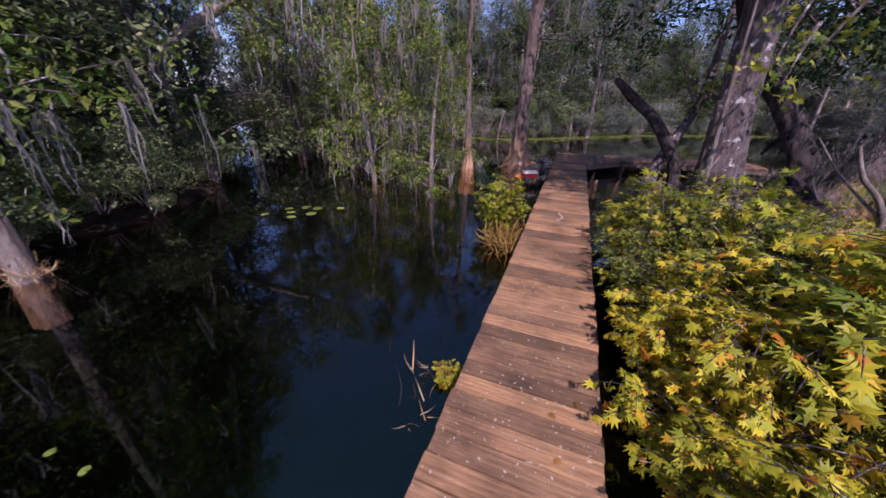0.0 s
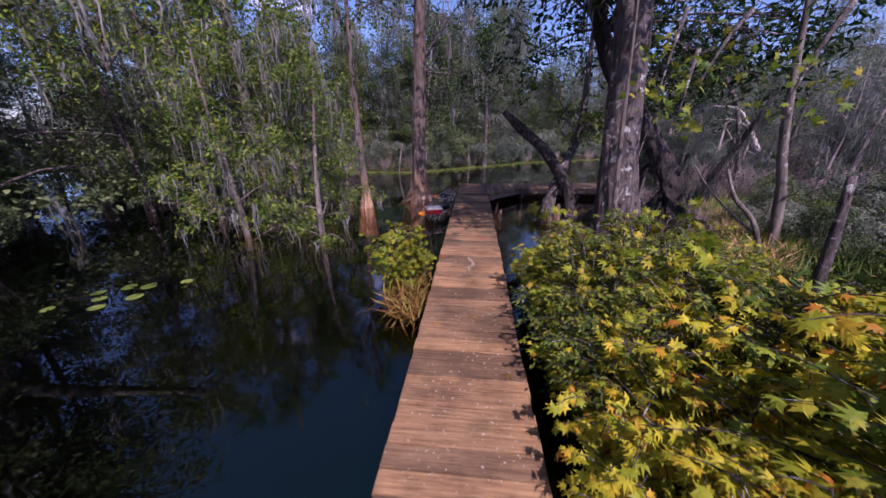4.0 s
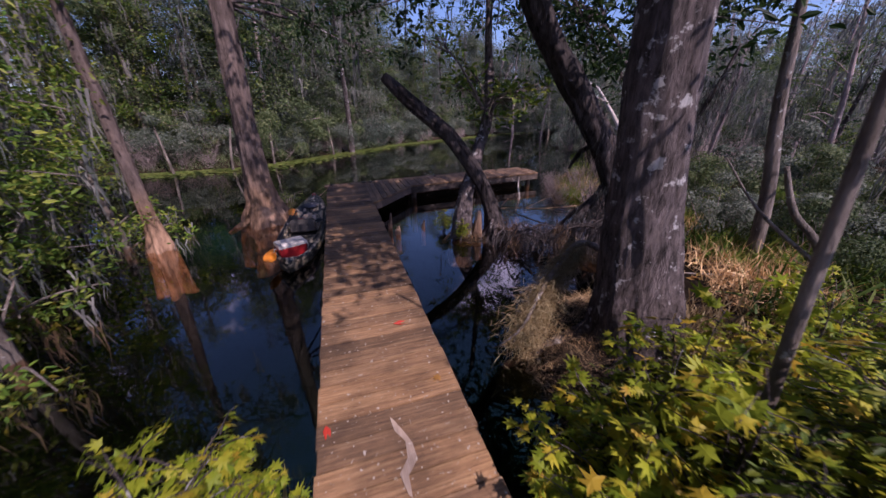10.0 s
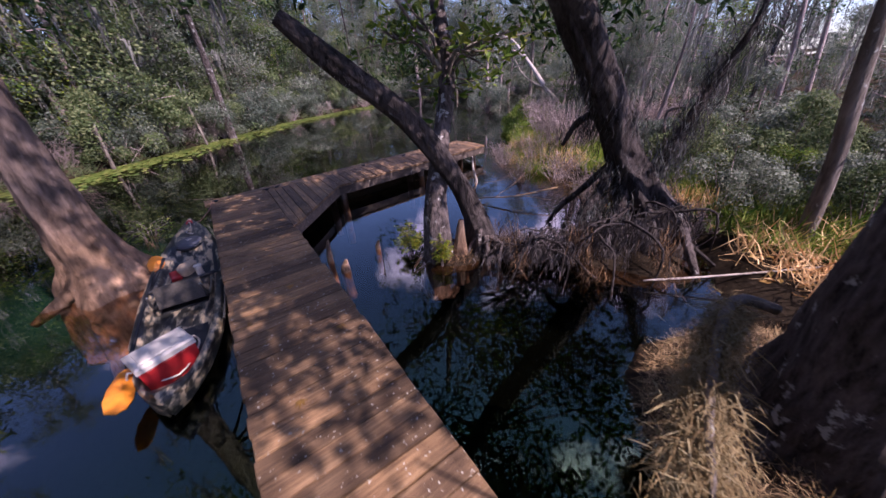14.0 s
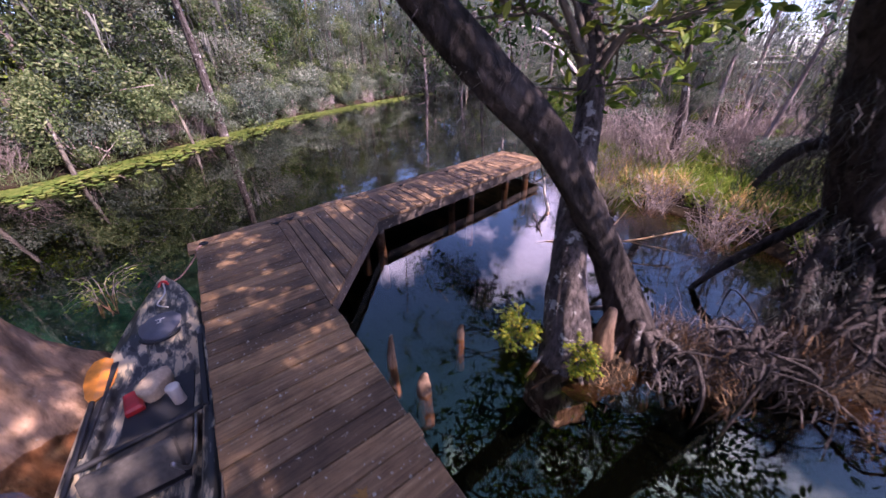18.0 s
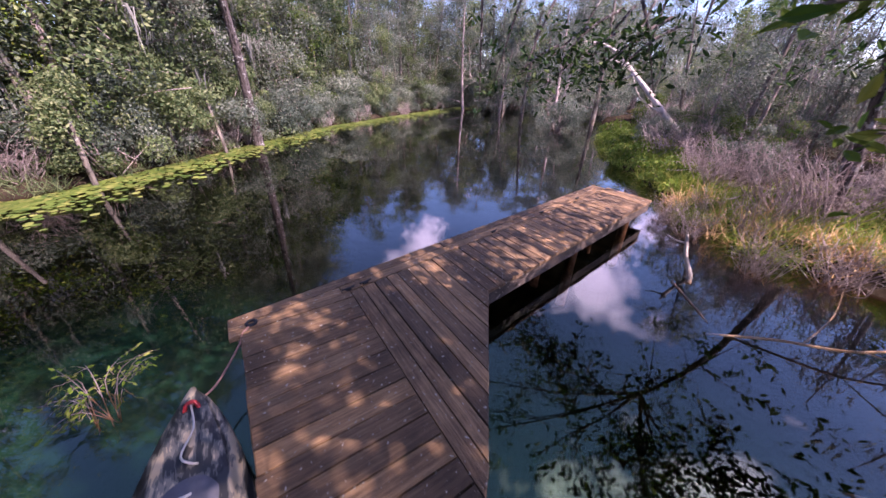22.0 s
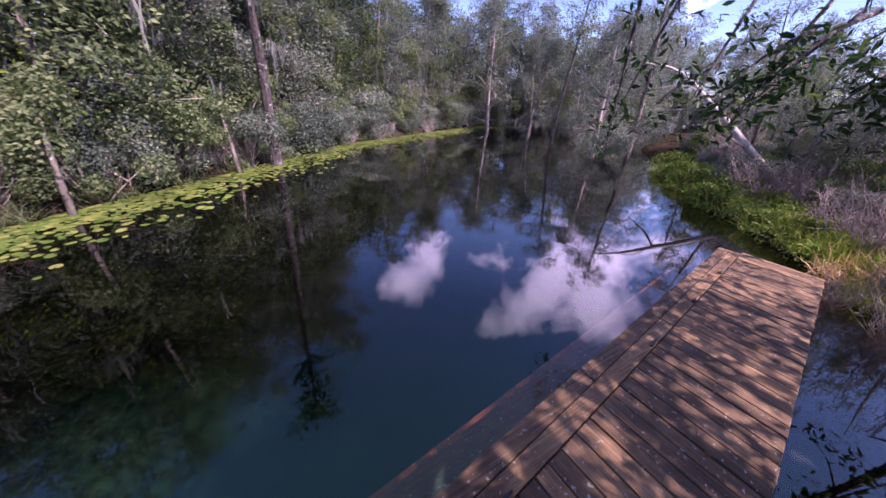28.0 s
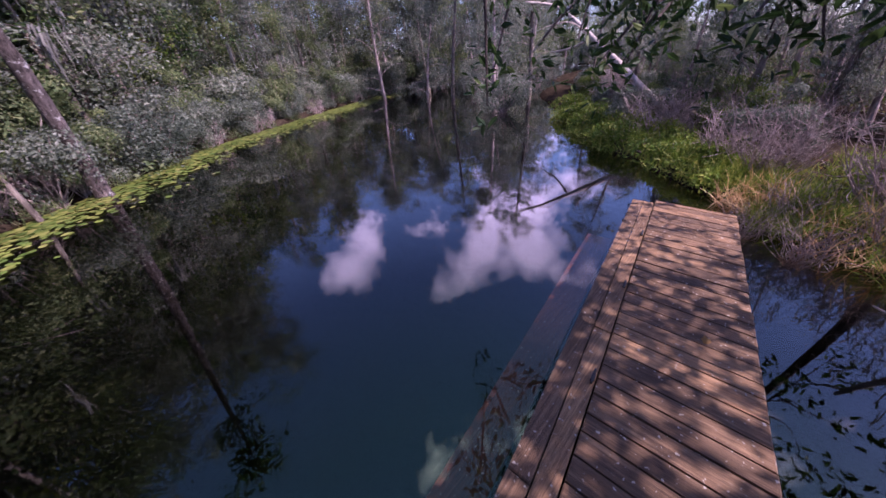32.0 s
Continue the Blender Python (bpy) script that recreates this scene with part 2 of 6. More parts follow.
silt = mixed(n, l, "MIX", reach.outputs["Result"], (0.0008, 0.0014, 0.0012), (0.009, 0.055, 0.05))
l.new(mixed(n, l, "MIX", depth.outputs["Result"], r.outputs["Color"], silt), p.inputs["Base Color"])
p.inputs["Roughness"].default_value = 0.9
p.inputs["Specular IOR Level"].default_value = 0.0
bump(n, l, p, a.outputs["Fac"], 1.0, 0.05)

bark_dark = bark_mat("dark furrowed bark", (0.018, 0.015, 0.014), (0.2, 0.165, 0.16), (0.5, 0.48, 0.46), 0.585, 24.0)
bark_black = bark_mat("black mossy bark", (0.008, 0.007, 0.007), (0.085, 0.07, 0.068), (0.3, 0.28, 0.3), 0.69, 14.0)
bark_grey = bark_mat("grey bark", (0.075, 0.062, 0.054), (0.28, 0.24, 0.21))
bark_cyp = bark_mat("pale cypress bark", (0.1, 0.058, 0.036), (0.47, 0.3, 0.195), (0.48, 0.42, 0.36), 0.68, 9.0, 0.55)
twig_mat = bark_mat("grey twig", (0.2, 0.155, 0.155), (0.5, 0.41, 0.4))
leaf_lime = leaf_mat("lime weed leaf", [(0.0, (0.11, 0.19, 0.02)), (0.6, (0.21, 0.3, 0.035)), (1.0, (0.38, 0.38, 0.08))])
leaf_yel = leaf_mat("yellow green leaf", [(0.0, (0.26, 0.31, 0.016)), (0.4, (0.48, 0.46, 0.02)), (0.8, (0.68, 0.56, 0.025)), (0.92, (0.68, 0.4, 0.022)), (1.0, (0.56, 0.19, 0.025))], 0.5, 0.4)
leaf_mid = leaf_mat("green leaf", [(0.0, (0.05, 0.11, 0.015)), (0.6, (0.13, 0.2, 0.025)), (1.0, (0.27, 0.29, 0.05))])
leaf_gum = leaf_mat("fresh green leaf", [(0.0, (0.07, 0.13, 0.015)), (0.55, (0.16, 0.22, 0.025)), (0.9, (0.3, 0.3, 0.03)), (1.0, (0.42, 0.33, 0.03))])
leaf_bright = leaf_mat("sunny green leaf", [(0.0, (0.1, 0.17, 0.015)), (0.5, (0.23, 0.29, 0.02)), (0.9, (0.42, 0.4, 0.03)), (1.0, (0.5, 0.34, 0.03))])
leaf_sun = leaf_mat("lit yellow-lime leaf", [(0.0, (0.2, 0.28, 0.015)), (0.5, (0.36, 0.4, 0.02)), (0.9, (0.54, 0.47, 0.03)), (1.0, (0.56, 0.36, 0.03))], 0.5, 0.4)
leaf_dark = leaf_mat("dark green leaf", [(0.0, (0.014, 0.04, 0.012)), (0.7, (0.04, 0.08, 0.02)), (1.0, (0.09, 0.13, 0.04))])
leaf_fine = leaf_mat("fine green leaf", [(0.0, (0.06, 0.105, 0.014)), (0.6, (0.16, 0.21, 0.025)), (1.0, (0.36, 0.34, 0.045))])
# willow greys; part of their paleness is distance haze put into the colour
leaf_grey = leaf_mat("grey green leaf", [(0.0, (0.075, 0.1, 0.07)), (0.6, (0.17, 0.2, 0.155)), (1.0, (0.3, 0.32, 0.27))], 0.5, 0.4)
leaf_far = leaf_mat("pale willow leaf", [(0.0, (0.06, 0.095, 0.036)), (0.6, (0.14, 0.185, 0.078)), (1.0, (0.27, 0.295, 0.145))], 0.5, 0.4)
moss_mat = leaf_mat("grey moss", [(0.0, (0.11, 0.11, 0.105)), (1.0, (0.29, 0.285, 0.27))], 0.9, 0.3)
moss_dark = leaf_mat("dark weathered moss", [(0.0, (0.03, 0.027, 0.027)), (1.0, (0.14, 0.125, 0.13))], 0.9, 0.15)
grass_mat = leaf_mat("bright grass", [(0.0, (0.09, 0.165, 0.02)), (0.6, (0.19, 0.275, 0.035)), (1.0, (0.38, 0.37, 0.09))], 0.5, 0.3)
lily_mat = leaf_mat("lily pad", [(0.0, (0.07, 0.12, 0.025)), (0.6, (0.16, 0.205, 0.04)), (1.0, (0.29, 0.28, 0.08))], 0.5, 0.1)
straw_mat = leaf_mat("dry straw", [(0.0, (0.34, 0.2, 0.09)), (0.6, (0.6, 0.4, 0.2)), (1.0, (0.76, 0.57, 0.33))], 0.8, 0.15)
root_hair_mat = leaf_mat("fine brown root", [(0.0, (0.04, 0.024, 0.015)), (0.7, (0.12, 0.075, 0.045)), (1.0, (0.34, 0.2, 0.1))], 0.85, 0.1)
litter_mat = leaf_mat("fallen leaf", [(0.0, (0.2, 0.07, 0.02)), (0.5, (0.34, 0.2, 0.05)), (1.0, (0.5, 0.35, 0.08))], 0.6, 0.1)


# ---------------------------------------------------------------- mesh makers
def mesh_from(name, verts, faces, mats, smooth=False):
    me = bpy.data.meshes.new(name)
    me.from_pydata([tuple(v) for v in verts], [], [tuple(f) for f in faces])
    for m in mats if isinstance(mats, (list, tuple)) else [mats]:
        me.materials.append(m)
    if smooth:
        me.polygons.foreach_set("use_smooth", [True] * len(me.polygons))
    me.update()
    return me


def part(name, me, parent, label="", at=None):
    ob = new(name, me)
    ob.parent = parent
    if at is not None:
        ob.matrix_basis = at
    if label:
        ob["label"] = label
    if name in ("moss", "foliage", "crown", "wood", "bough"):
        ob["kind"] = "stuff"
    return ob


def thing(name, m, label, category, group="", kind=""):
    ob = new(name)
    ob.empty_display_size = 0.1
    ob.matrix_basis = m
    return tagged(ob, label, category, group, kind)


STAR = [(0, 0, 0), (0.16, 0.12, 0.01), (0.5, 0.18, -0.05), (0.26, 0.36, 0.03), (0.36, 0.78, -0.06), (0.1, 0.5, 0.04), (0, 1.0, -0.06), (-0.1, 0.5, 0.04), (-0.36, 0.78, -0.06), (-0.26, 0.36, 0.03), (-0.5, 0.18, -0.05), (-0.16, 0.12, 0.01), (0, 0.38, 0.05)]
STAR_F = [(12, i, i + 1) for i in range(0, 11)] + [(12, 11, 0)]
OVAL = [(0, 0, 0), (0.2, 0.35, 0.04), (0.14, 0.72, 0.02), (0, 1, -0.08), (-0.14, 0.72, 0.02), (-0.2, 0.35, 0.04)]
OVAL_F = [(0, 1, 2, 3), (0, 3, 4, 5)]
KITE = [(0, 0, 0), (0.26, 0.45, 0.06), (0, 1, -0.05), (-0.26, 0.45, 0.06)]
KITE_F = [(0, 1, 2, 3)]
BLADE = [(-0.02, 0, 0), (0.02, 0, 0), (0.016, 0.5, 0.1), (0, 1, 0.42), (-0.016, 0.5, 0.1)]
BLADE_F = [(0, 1, 2, 4), (4, 2, 3)]
HAIR = [(-0.018, 0, 0), (0.018, 0, 0), (0.014, 0.5, 0.08), (0.004, 1, -0.05), (-0.014, 0.5, 0.08)]
HAIR_F = BLADE_F
FUZZ = [(x0 * 0.3, y0, z0) for x0, y0, z0 in HAIR]


def scatter(points, sizes, shape, faces, gen, up=0.5, droop=None, out=None):
    """Leaves of one shape at the points, turned at random; up: how level they lie. Returns verts and faces."""
    points = np.asarray(points, float)
    k, tv = len(points), np.asarray(shape, float)
    nrm = gen.normal(size=(k, 3)) * (1 - up) + np.array([0, 0, 1.0]) * up * 1.6
    if out is not None:
        nrm = np.asarray(out) + gen.normal(size=(k, 3)) * 0.4
    nrm /= np.linalg.norm(nrm, axis=1)[:, None] + 1e-9
    d = gen.normal(size=(k, 3))
    if droop is not None:
        d = d * 0.35 + np.asarray(droop)
    d -= (d * nrm).sum(1)[:, None] * nrm
    d /= np.linalg.norm(d, axis=1)[:, None] + 1e-9
    s = np.cross(d, nrm)
    sz = np.asarray(sizes, float).reshape(-1, 1, 1)
    v = points[:, None] + sz * (tv[None, :, :1] * s[:, None] + tv[None, :, 1:2] * d[:, None] + tv[None, :, 2:] * nrm[:, None])
    nv = len(tv)
    fs = [tuple(i + j * nv for i in f) for j in range(k) for f in faces]
    return v.reshape(-1, 3), fs


def tube(pts, radii, sides=10, rough=0.0, seed=0, flute=0, flute_amp=0.0, cap=True, furrow=0.0, step=0):
    """A limb along a line of points. flute: ribs round a flared base, fading with height."""
    pts = [Vector(q) for q in pts]
    fine, rad = [], []
    for i in range(len(pts) - 1):
        a, b = pts[max(i - 1, 0)], pts[min(i + 2, len(pts) - 1)]
        cuts = step or (4 if len(pts) < 8 else 2)
        for j in range(cuts):
            t = j / cuts
            p0, p1 = pts[i], pts[i + 1]
            m0, m1 = (p1 - a) * 0.5, (b - p0) * 0.5
            fine.append(p0 * (2 * t**3 - 3 * t * t + 1) + m0 * (t**3 - 2 * t * t + t) + p1 * (3 * t * t - 2 * t**3) + m1 * (t**3 - t * t))
            rad.append(radii[i] * (1 - t) + radii[i + 1] * t)
    fine.append(pts[-1]), rad.append(radii[-1])
    verts, faces = [], []
    ref = Vector((0.31, 0.87, 0.2))
    for i, q in enumerate(fine):
        d = (fine[min(i + 1, len(fine) - 1)] - fine[max(i - 1, 0)]).normalized()
        u = (ref - d * ref.dot(d)).normalized()
        w = d.cross(u)
        for s in range(sides):
            an = 2 * math.pi * s / sides
            o = u * math.cos(an) + w * math.sin(an)
            r = rad[i] * (1 + rough * noise.noise(Vector((o.x * 2 + seed * 7.1, o.y * 2, q.length * 1.2))) + 0.5 * rough * noise.noise(Vector((o.x * 6 + seed, o.y * 6, q.z * 4))))
            if flute:
                r *= 1 + flute_amp * math.cos(flute * an + seed) * max(0.0, 1 - i / (0.45 * len(fine)))
            if furrow:
                ridge = abs(noise.noise(Vector((math.cos(an) * 3.2 + seed, math.sin(an) * 3.2, q.z * 1.1)))) + 0.6 * abs(noise.noise(Vector((math.cos(an) * 8 + seed, math.sin(an) * 8, q.z * 3.0))))
                r *= 1 + furrow * (ridge - 0.35)
            verts.append(q + o * r)
    for i in range(len(fine) - 1):
        for s in range(sides):
            t = (s + 1) % sides
            faces.append((i * sides + s, i * sides + t, (i + 1) * sides + t, (i + 1) * sides + s))
    if cap:
        faces.append(tuple(range(sides))[::-1])
        faces.append(tuple((len(fine) - 1) * sides + s for s in range(sides)))
    return verts, faces


def join(*pieces):
    verts, faces = [], []
    for v, f in pieces:
        o = len(verts)
        verts.extend(v)
        faces.extend(tuple(i + o for i in q) for q in f)
    return verts, faces


def box(x0, x1, y0, y1, z0, z1, bev=0.004, warp=None):
    """A sawn board with eased edges; warp moves each corner."""
    b = bev
    ring = lambda z, e: [(x0 + e, y0 + e, z), (x1 - e, y0 + e, z), (x1 - e, y1 - e, z), (x0 + e, y1 - e, z)]
    v = ring(z0, 0) + ring(z1 - b, 0) + ring(z1, b)
    f = [(3, 2, 1, 0), (8, 9, 10, 11)]
    for k in (0, 4):
        f += [(k + i, k + (i + 1) % 4, k + 4 + (i + 1) % 4, k + 4 + i) for i in range(4)]
    if warp:
        v = [warp(*q) for q in v]
    return v, f


def prism(poly, z0, z1, bev=0.004):
    """A board of any outline, seen from above, with eased upper edges."""
    k = len(poly)
    c = Vector((sum(q[0] for q in poly) / k, sum(q[1] for q in poly) / k))
    inn = [tuple(Vector(q) + (c - Vector(q)).normalized() * bev * 1.4) for q in poly]
    v = [(*q, z0) for q in poly] + [(*q, z1 - bev) for q in poly] + [(*q, z1) for q in inn]
    f = [tuple(range(k))[::-1], tuple(range(2 * k, 3 * k))]
    for o in (0, k):
        f += [(o + i, o + (i + 1) % k, o + k + (i + 1) % k, o + k + i) for i in range(k)]
    return v, f


# ---------------------------------------------------------------- ground and water
FAR = [(-60, 8), (-25, 13.5), (-8, 15.3), (-3, 15.9), (-1.0, 17.8), (4.0, 22.8), (12, 27.5), (30, 37), (70, 52)]
NEAR_R = [(2.9, -40), (2.9, -3), (3.1, 1.4), (2.7, 2.4), (3.0, 3.0), (4.0, 3.8), (4.8, 4.6), (5.4, 5.4), (5.9, 6.4), (6.2, 7.4), (6.1, 8.0), (6.5, 8.9), (7.1, 9.6), (8.1, 10.6), (9.8, 12.3), (13.3, 14.9), (18, 18.5), (40, 27), (80, 36)]
LEFT = [(-6.5, -60), (-6.5, -2.5), (-6.2, 1.0), (-7.6, 2.6), (-10, 4.0), (-30, 9.5), (-60, 7)]


def far_y(x):
    return float(np.interp(x, [q[0] for q in FAR], [q[1] for q in FAR]))


def right_x(y):
    return float(np.interp(y, [q[1] for q in NEAR_R], [q[0] for q in NEAR_R]))


def left_x(y):
    return float(np.interp(y, [q[1] for q in LEFT[:5]], [q[0] for q in LEFT[:5]]))


def land(x, y):
    """Metres inland: above 0 on land."""
    d = (y - far_y(x)) * 0.8
    d = max(d, (x - right_x(y)) * (0.8 if y < 36 else -1))
    if y < 4.0:
        d = max(d, (left_x(y) - x) * 0.9)
    return d


def ground_z(x, y):
    d = land(x, y) + 0.35 * noise.noise(Vector((x * 0.7, y * 0.7, 3)))
    base = WATER - 0.95 if d < -1.2 else WATER + 0.14 + 0.1 * min(d, 3.0) if d > 0.3 else WATER - 0.95 + (d + 1.2) / 1.5 * (1.09 + 0.03)
    return base + 0.07 * noise.noise(Vector((x * 1.7, y * 1.7, 0)))


def axis(lo, hi, step, far):
    mid = list(np.arange(lo, hi, step))
    out = [lo - far * (i / 10) ** 2 for i in range(10, 0, -1)]
    return out + mid + [hi + far * (i / 10) ** 2 for i in range(1, 11)]


gx, gy = axis(-14, 20, 0.33, 900), axis(-8, 32, 0.33, 900)
gv = [(x, y, ground_z(x, y)) for y in gy for x in gx]
nx = len(gx)
gf = [(j * nx + i, j * nx + i + 1, (j + 1) * nx + i + 1, (j + 1) * nx + i) for j in range(len(gy) - 1) for i in range(nx - 1)]
tagged(new("ground", mesh_from("ground", gv, gf, mud_mat, True)), "dark muddy swamp floor and low banks", "ground", kind="structure")
wv = [(-900, -900, WATER), (900, -900, WATER), (900, 900, WATER), (-900, 900, WATER)]
tagged(new("water", mesh_from("water", wv, [(0, 1, 2, 3)], water_mat)), "still black tannin-stained water reflecting sky and trees", "water", kind="structure")

# ---------------------------------------------------------------- boardwalk and dock
W = 0.914
SEAM, END = 0.885, 5.93
I1, I2, ER = (W, 7.74), (1.967, 9.0), (5.93, 9.55)


def strip_in(x):
    return 9.515 + 0.137 * x


def strip_out(x):
    return 9.755 + 0.137 * x


def arm_low(x):
    if x < I2[0]:
        return I1[1] + (x - I1[0]) / (I2[0] - I1[0]) * (I2[1] - I1[1])
    return I2[1] + (x - I2[0]) / (ER[0] - I2[0]) * (ER[1] - I2[1])


dock = thing("boardwalk", pose(0, 0, 0), "weathered grey-brown plank boardwalk turning into a dock over black water", "boardwalk", kind="structure")


def add_board(name, mesh_data, mat, label=""):
    return part(name, mesh_from(name, *mesh_data, mat), dock, label)


gen = np.random.default_rng(3)
y = -7.0
while y < 9.6:
    w = gen.uniform(0.132, 0.146)
    g = gen.uniform(0.006, 0.011)
    right = SEAM if y > 7.6 else W + gen.uniform(-0.008, 0.008)
    left = gen.uniform(-0.008, 0.006)
    z = gen.uniform(-0.003, 0.002)
    if y + w < strip_in(left) - 0.006:
        add_board("plank", prism([(left, y), (right, y + gen.uniform(-0.003, 0.003)), (right, y + w), (left, y + w)], z - 0.036, z, 0.005), wood_x)
    elif y < strip_in(right) - 0.03:
        top_l, top_r = max(strip_in(left) - 0.006, y + 0.01), min(strip_in(right) - 0.006, y + w)
        if strip_in(right) - 0.006 > y + w:
            cut = (y + w - 9.495) / 0.137
            add_board("plank", prism([(left, y), (right, y), (right, y + w), (max(cut, left), y + w), (left, top_l)], z - 0.036, z, 0.004), wood_x)
        else:
            add_board("plank", prism([(left, y), (right, y), (right, strip_in(right) - 0.006), (left, top_l)], z - 0.036, z, 0.004), wood_x)
    y += w + g
x = SEAM + 0.006
while x < END - 0.02:
    w = min(gen.uniform(0.10, 0.15), END - x)
    g = gen.uniform(0.007, 0.012)
    z = gen.uniform(-0.003, 0.003)
    e = gen.uniform(-0.004, 0.004)
    lo0, lo1 = (arm_low(max(x, W)), arm_low(x + w))
    add_board("plank", prism([(x, lo0 + e - 0.03), (x + w, lo1 + e - 0.03), (x + w, strip_in(x + w) - 0.006), (x, strip_in(x) - 0.006)], z - 0.036, z, 0.005), wood_y)
    x += w + g
# long edge boards on the canal side, in lengths
for row in range(2):
    xs = [-0.07, 0.82, 3.3, 5.86] if row == 0 else [-0.07, 2.1, 4.4, 5.86]
    for a, b in zip(xs, xs[1:]):
        f0, f1 = (0.0, 0.47) if row == 0 else (0.5, 1.0)
        q = lambda xx, f: (xx, strip_in(xx) + 0.004 + f * (strip_out(xx) - strip_in(xx)))
        add_board("edge_board", prism([q(a, f0), q(b - 0.006, f0), q(b - 0.006, f1), q(a, f1)], -0.045, -0.004, 0.006), edge_mat)


# pale dried smear across the planks
sm = [(0.43, 2.68), (0.46, 2.58), (0.5, 2.5), (0.5, 2.4), (0.44, 2.33), (0.45, 2.22)]
sv = []
for k, (px, py) in enumerate(sm):
    w = (0.008, 0.026, 0.018, 0.026, 0.022, 0.008)[k]
    sv += [(px - w, py + 0.01, 0.0045), (px + w, py - 0.01, 0.0045)]
smear_mat = wood_mat("pale dried silt", ((0.4, 0.3, 0.22), (0.5, 0.38, 0.28), (0.58, 0.46, 0.36)), (1.1, 1.1, 1.1), 1, 0.3)
add_board("mud_smear", (sv, [(2 * k, 2 * k + 1, 2 * k + 3, 2 * k + 2) for k in range(5)]), smear_mat, "pale dried smear of silt across the planks")


def side_beam(a, b, z0, z1, thick, inset):
    """A beam under an edge that runs from a to b, set in to its left side."""
    d = (Vector(b) - Vector(a)).normalized()
    nrm = Vector((-d.y, d.x))
    p0, p1 = Vector(a) + nrm * inset, Vector(b) + nrm * inset
    p2, p3 = p1 + nrm * thick, p0 + nrm * thick
    add_board("beam", prism([tuple(p0), tuple(p1), tuple(p2), tuple(p3)], z0, z1, 0.004), beam_mat)


side_beam((0.0, 9.5), (0.0, -7.0), -0.18, -0.038, 0.04, 0.03)
side_beam((W, -7.0), I1, -0.18, -0.038, 0.04, 0.03)
side_beam(I1, I2, -0.19, -0.038, 0.04, 0.0)
side_beam(I2, ER, -0.19, -0.038, 0.04, -0.01)
side_beam(ER, (END, 10.3), -0.19, -0.038, 0.04, 0.02)
# deepened nearly to the water to keep light out under the arm
side_beam((5.86, strip_out(5.86)), (-0.05, strip_out(-0.05)), -0.36, -0.052, 0.045, 0.01)
post_v, post_f = tube([(0, 0, -1.4), (0, 0, -0.7), (0, 0, -0.06)], [0.07, 0.068, 0.065], 10, 0.08)
post_me = mesh_from("post", post_v, post_f, beam_mat, True)
for px, py in [(0.12, -4.5), (0.8, -4.5), (0.12, -1.6), (0.8, -1.6), (0.12, 1.2), (0.8, 1.2), (0.12, 4.0), (0.8, 4.0), (0.12, 6.8), (0.8, 6.8), (0.12, 9.35), (2.1, 9.3), (4.0, 9.5), (5.75, 9.75), (5.75, 10.3), (2.0, 9.75), (4.0, 10.05)]:
    part("post", post_me, dock, at=pose(px, py, 0, 0, 0, px * 77))
# a ledge under water along the canal side
sunk = prism([(-0.05, 9.86), (5.5, 9.86 + 0.137 * 5.55), (5.5, 10.16 + 0.137 * 5.55), (-0.05, 10.16)], -0.53, -0.47)
add_board("sunken_ledge", sunk, ledge_mat, "board ledge below the water surface")


# ---------------------------------------------------------------- kinds of plants
def leafy(tips, per, spread, size, shape, faces, gen, up=0.45, drop=0.0):
    pts = np.repeat(np.asarray(tips, float), per, axis=0)
    off = gen.normal(size=pts.shape) * np.asarray(spread)
    off[:, 2] -= drop * np.abs(gen.normal(size=len(pts)))
    return scatter(pts + off, gen.uniform(size * 0.6, size * 1.25, len(pts)), shape, faces, gen, up)


def clump_meshes(seed, r, h, balls, per, size, leaf, wood, shape=KITE, faces=KITE_F, low=0.12):
    """A dense bush whose crown is a heap of rounded leafy clumps on thin stems."""
    gen = np.random.default_rng(seed)
    pts, outs, sz, pieces = [], [], [], []
    for i in range(balls):
        an, q = gen.uniform(0, 6.283), math.sqrt(gen.uniform(0, 1))
        c = np.array([r * q * math.cos(an), r * q * math.sin(an), h * (low + (0.95 - low) * gen.uniform(0, 1) ** 0.75 * (1 - 0.45 * q * q))])
        rr = np.array([1, 1, 0.8]) * r * gen.uniform(0.24, 0.5)
        d = gen.normal(size=(per, 3)) + np.array([0, 0, 0.45])
        d /= np.linalg.norm(d, axis=1)[:, None]
        pts.append(c + d * rr * gen.uniform(0.65, 1.12, (per, 1)))
        outs.append(d)
        pieces.append(tube([(gen.normal() * 0.08 * r, gen.normal() * 0.08 * r, -0.15), (c[0] * 0.45, c[1] * 0.45, c[2] * 0.5), tuple(c + (0, 0, rr[2] * 0.8))], [0.022, 0.014, 0.004], 4, cap=False))
    pts, outs = np.concatenate(pts), np.concatenate(outs)
    lv, lf = scatter(pts, gen.uniform(size * 0.6, size * 1.25, len(pts)), shape, faces, gen, out=outs)
    return mesh_from("wood", *join(*pieces), wood, True), mesh_from("foliage", lv, lf, leaf)


def place_shrub(name, meshes, m, label, category="shrub", group=""):
    ob = thing(name, m, label, category, group)
    part("wood", meshes[0], ob)
    part("foliage", meshes[1], ob)
    return ob


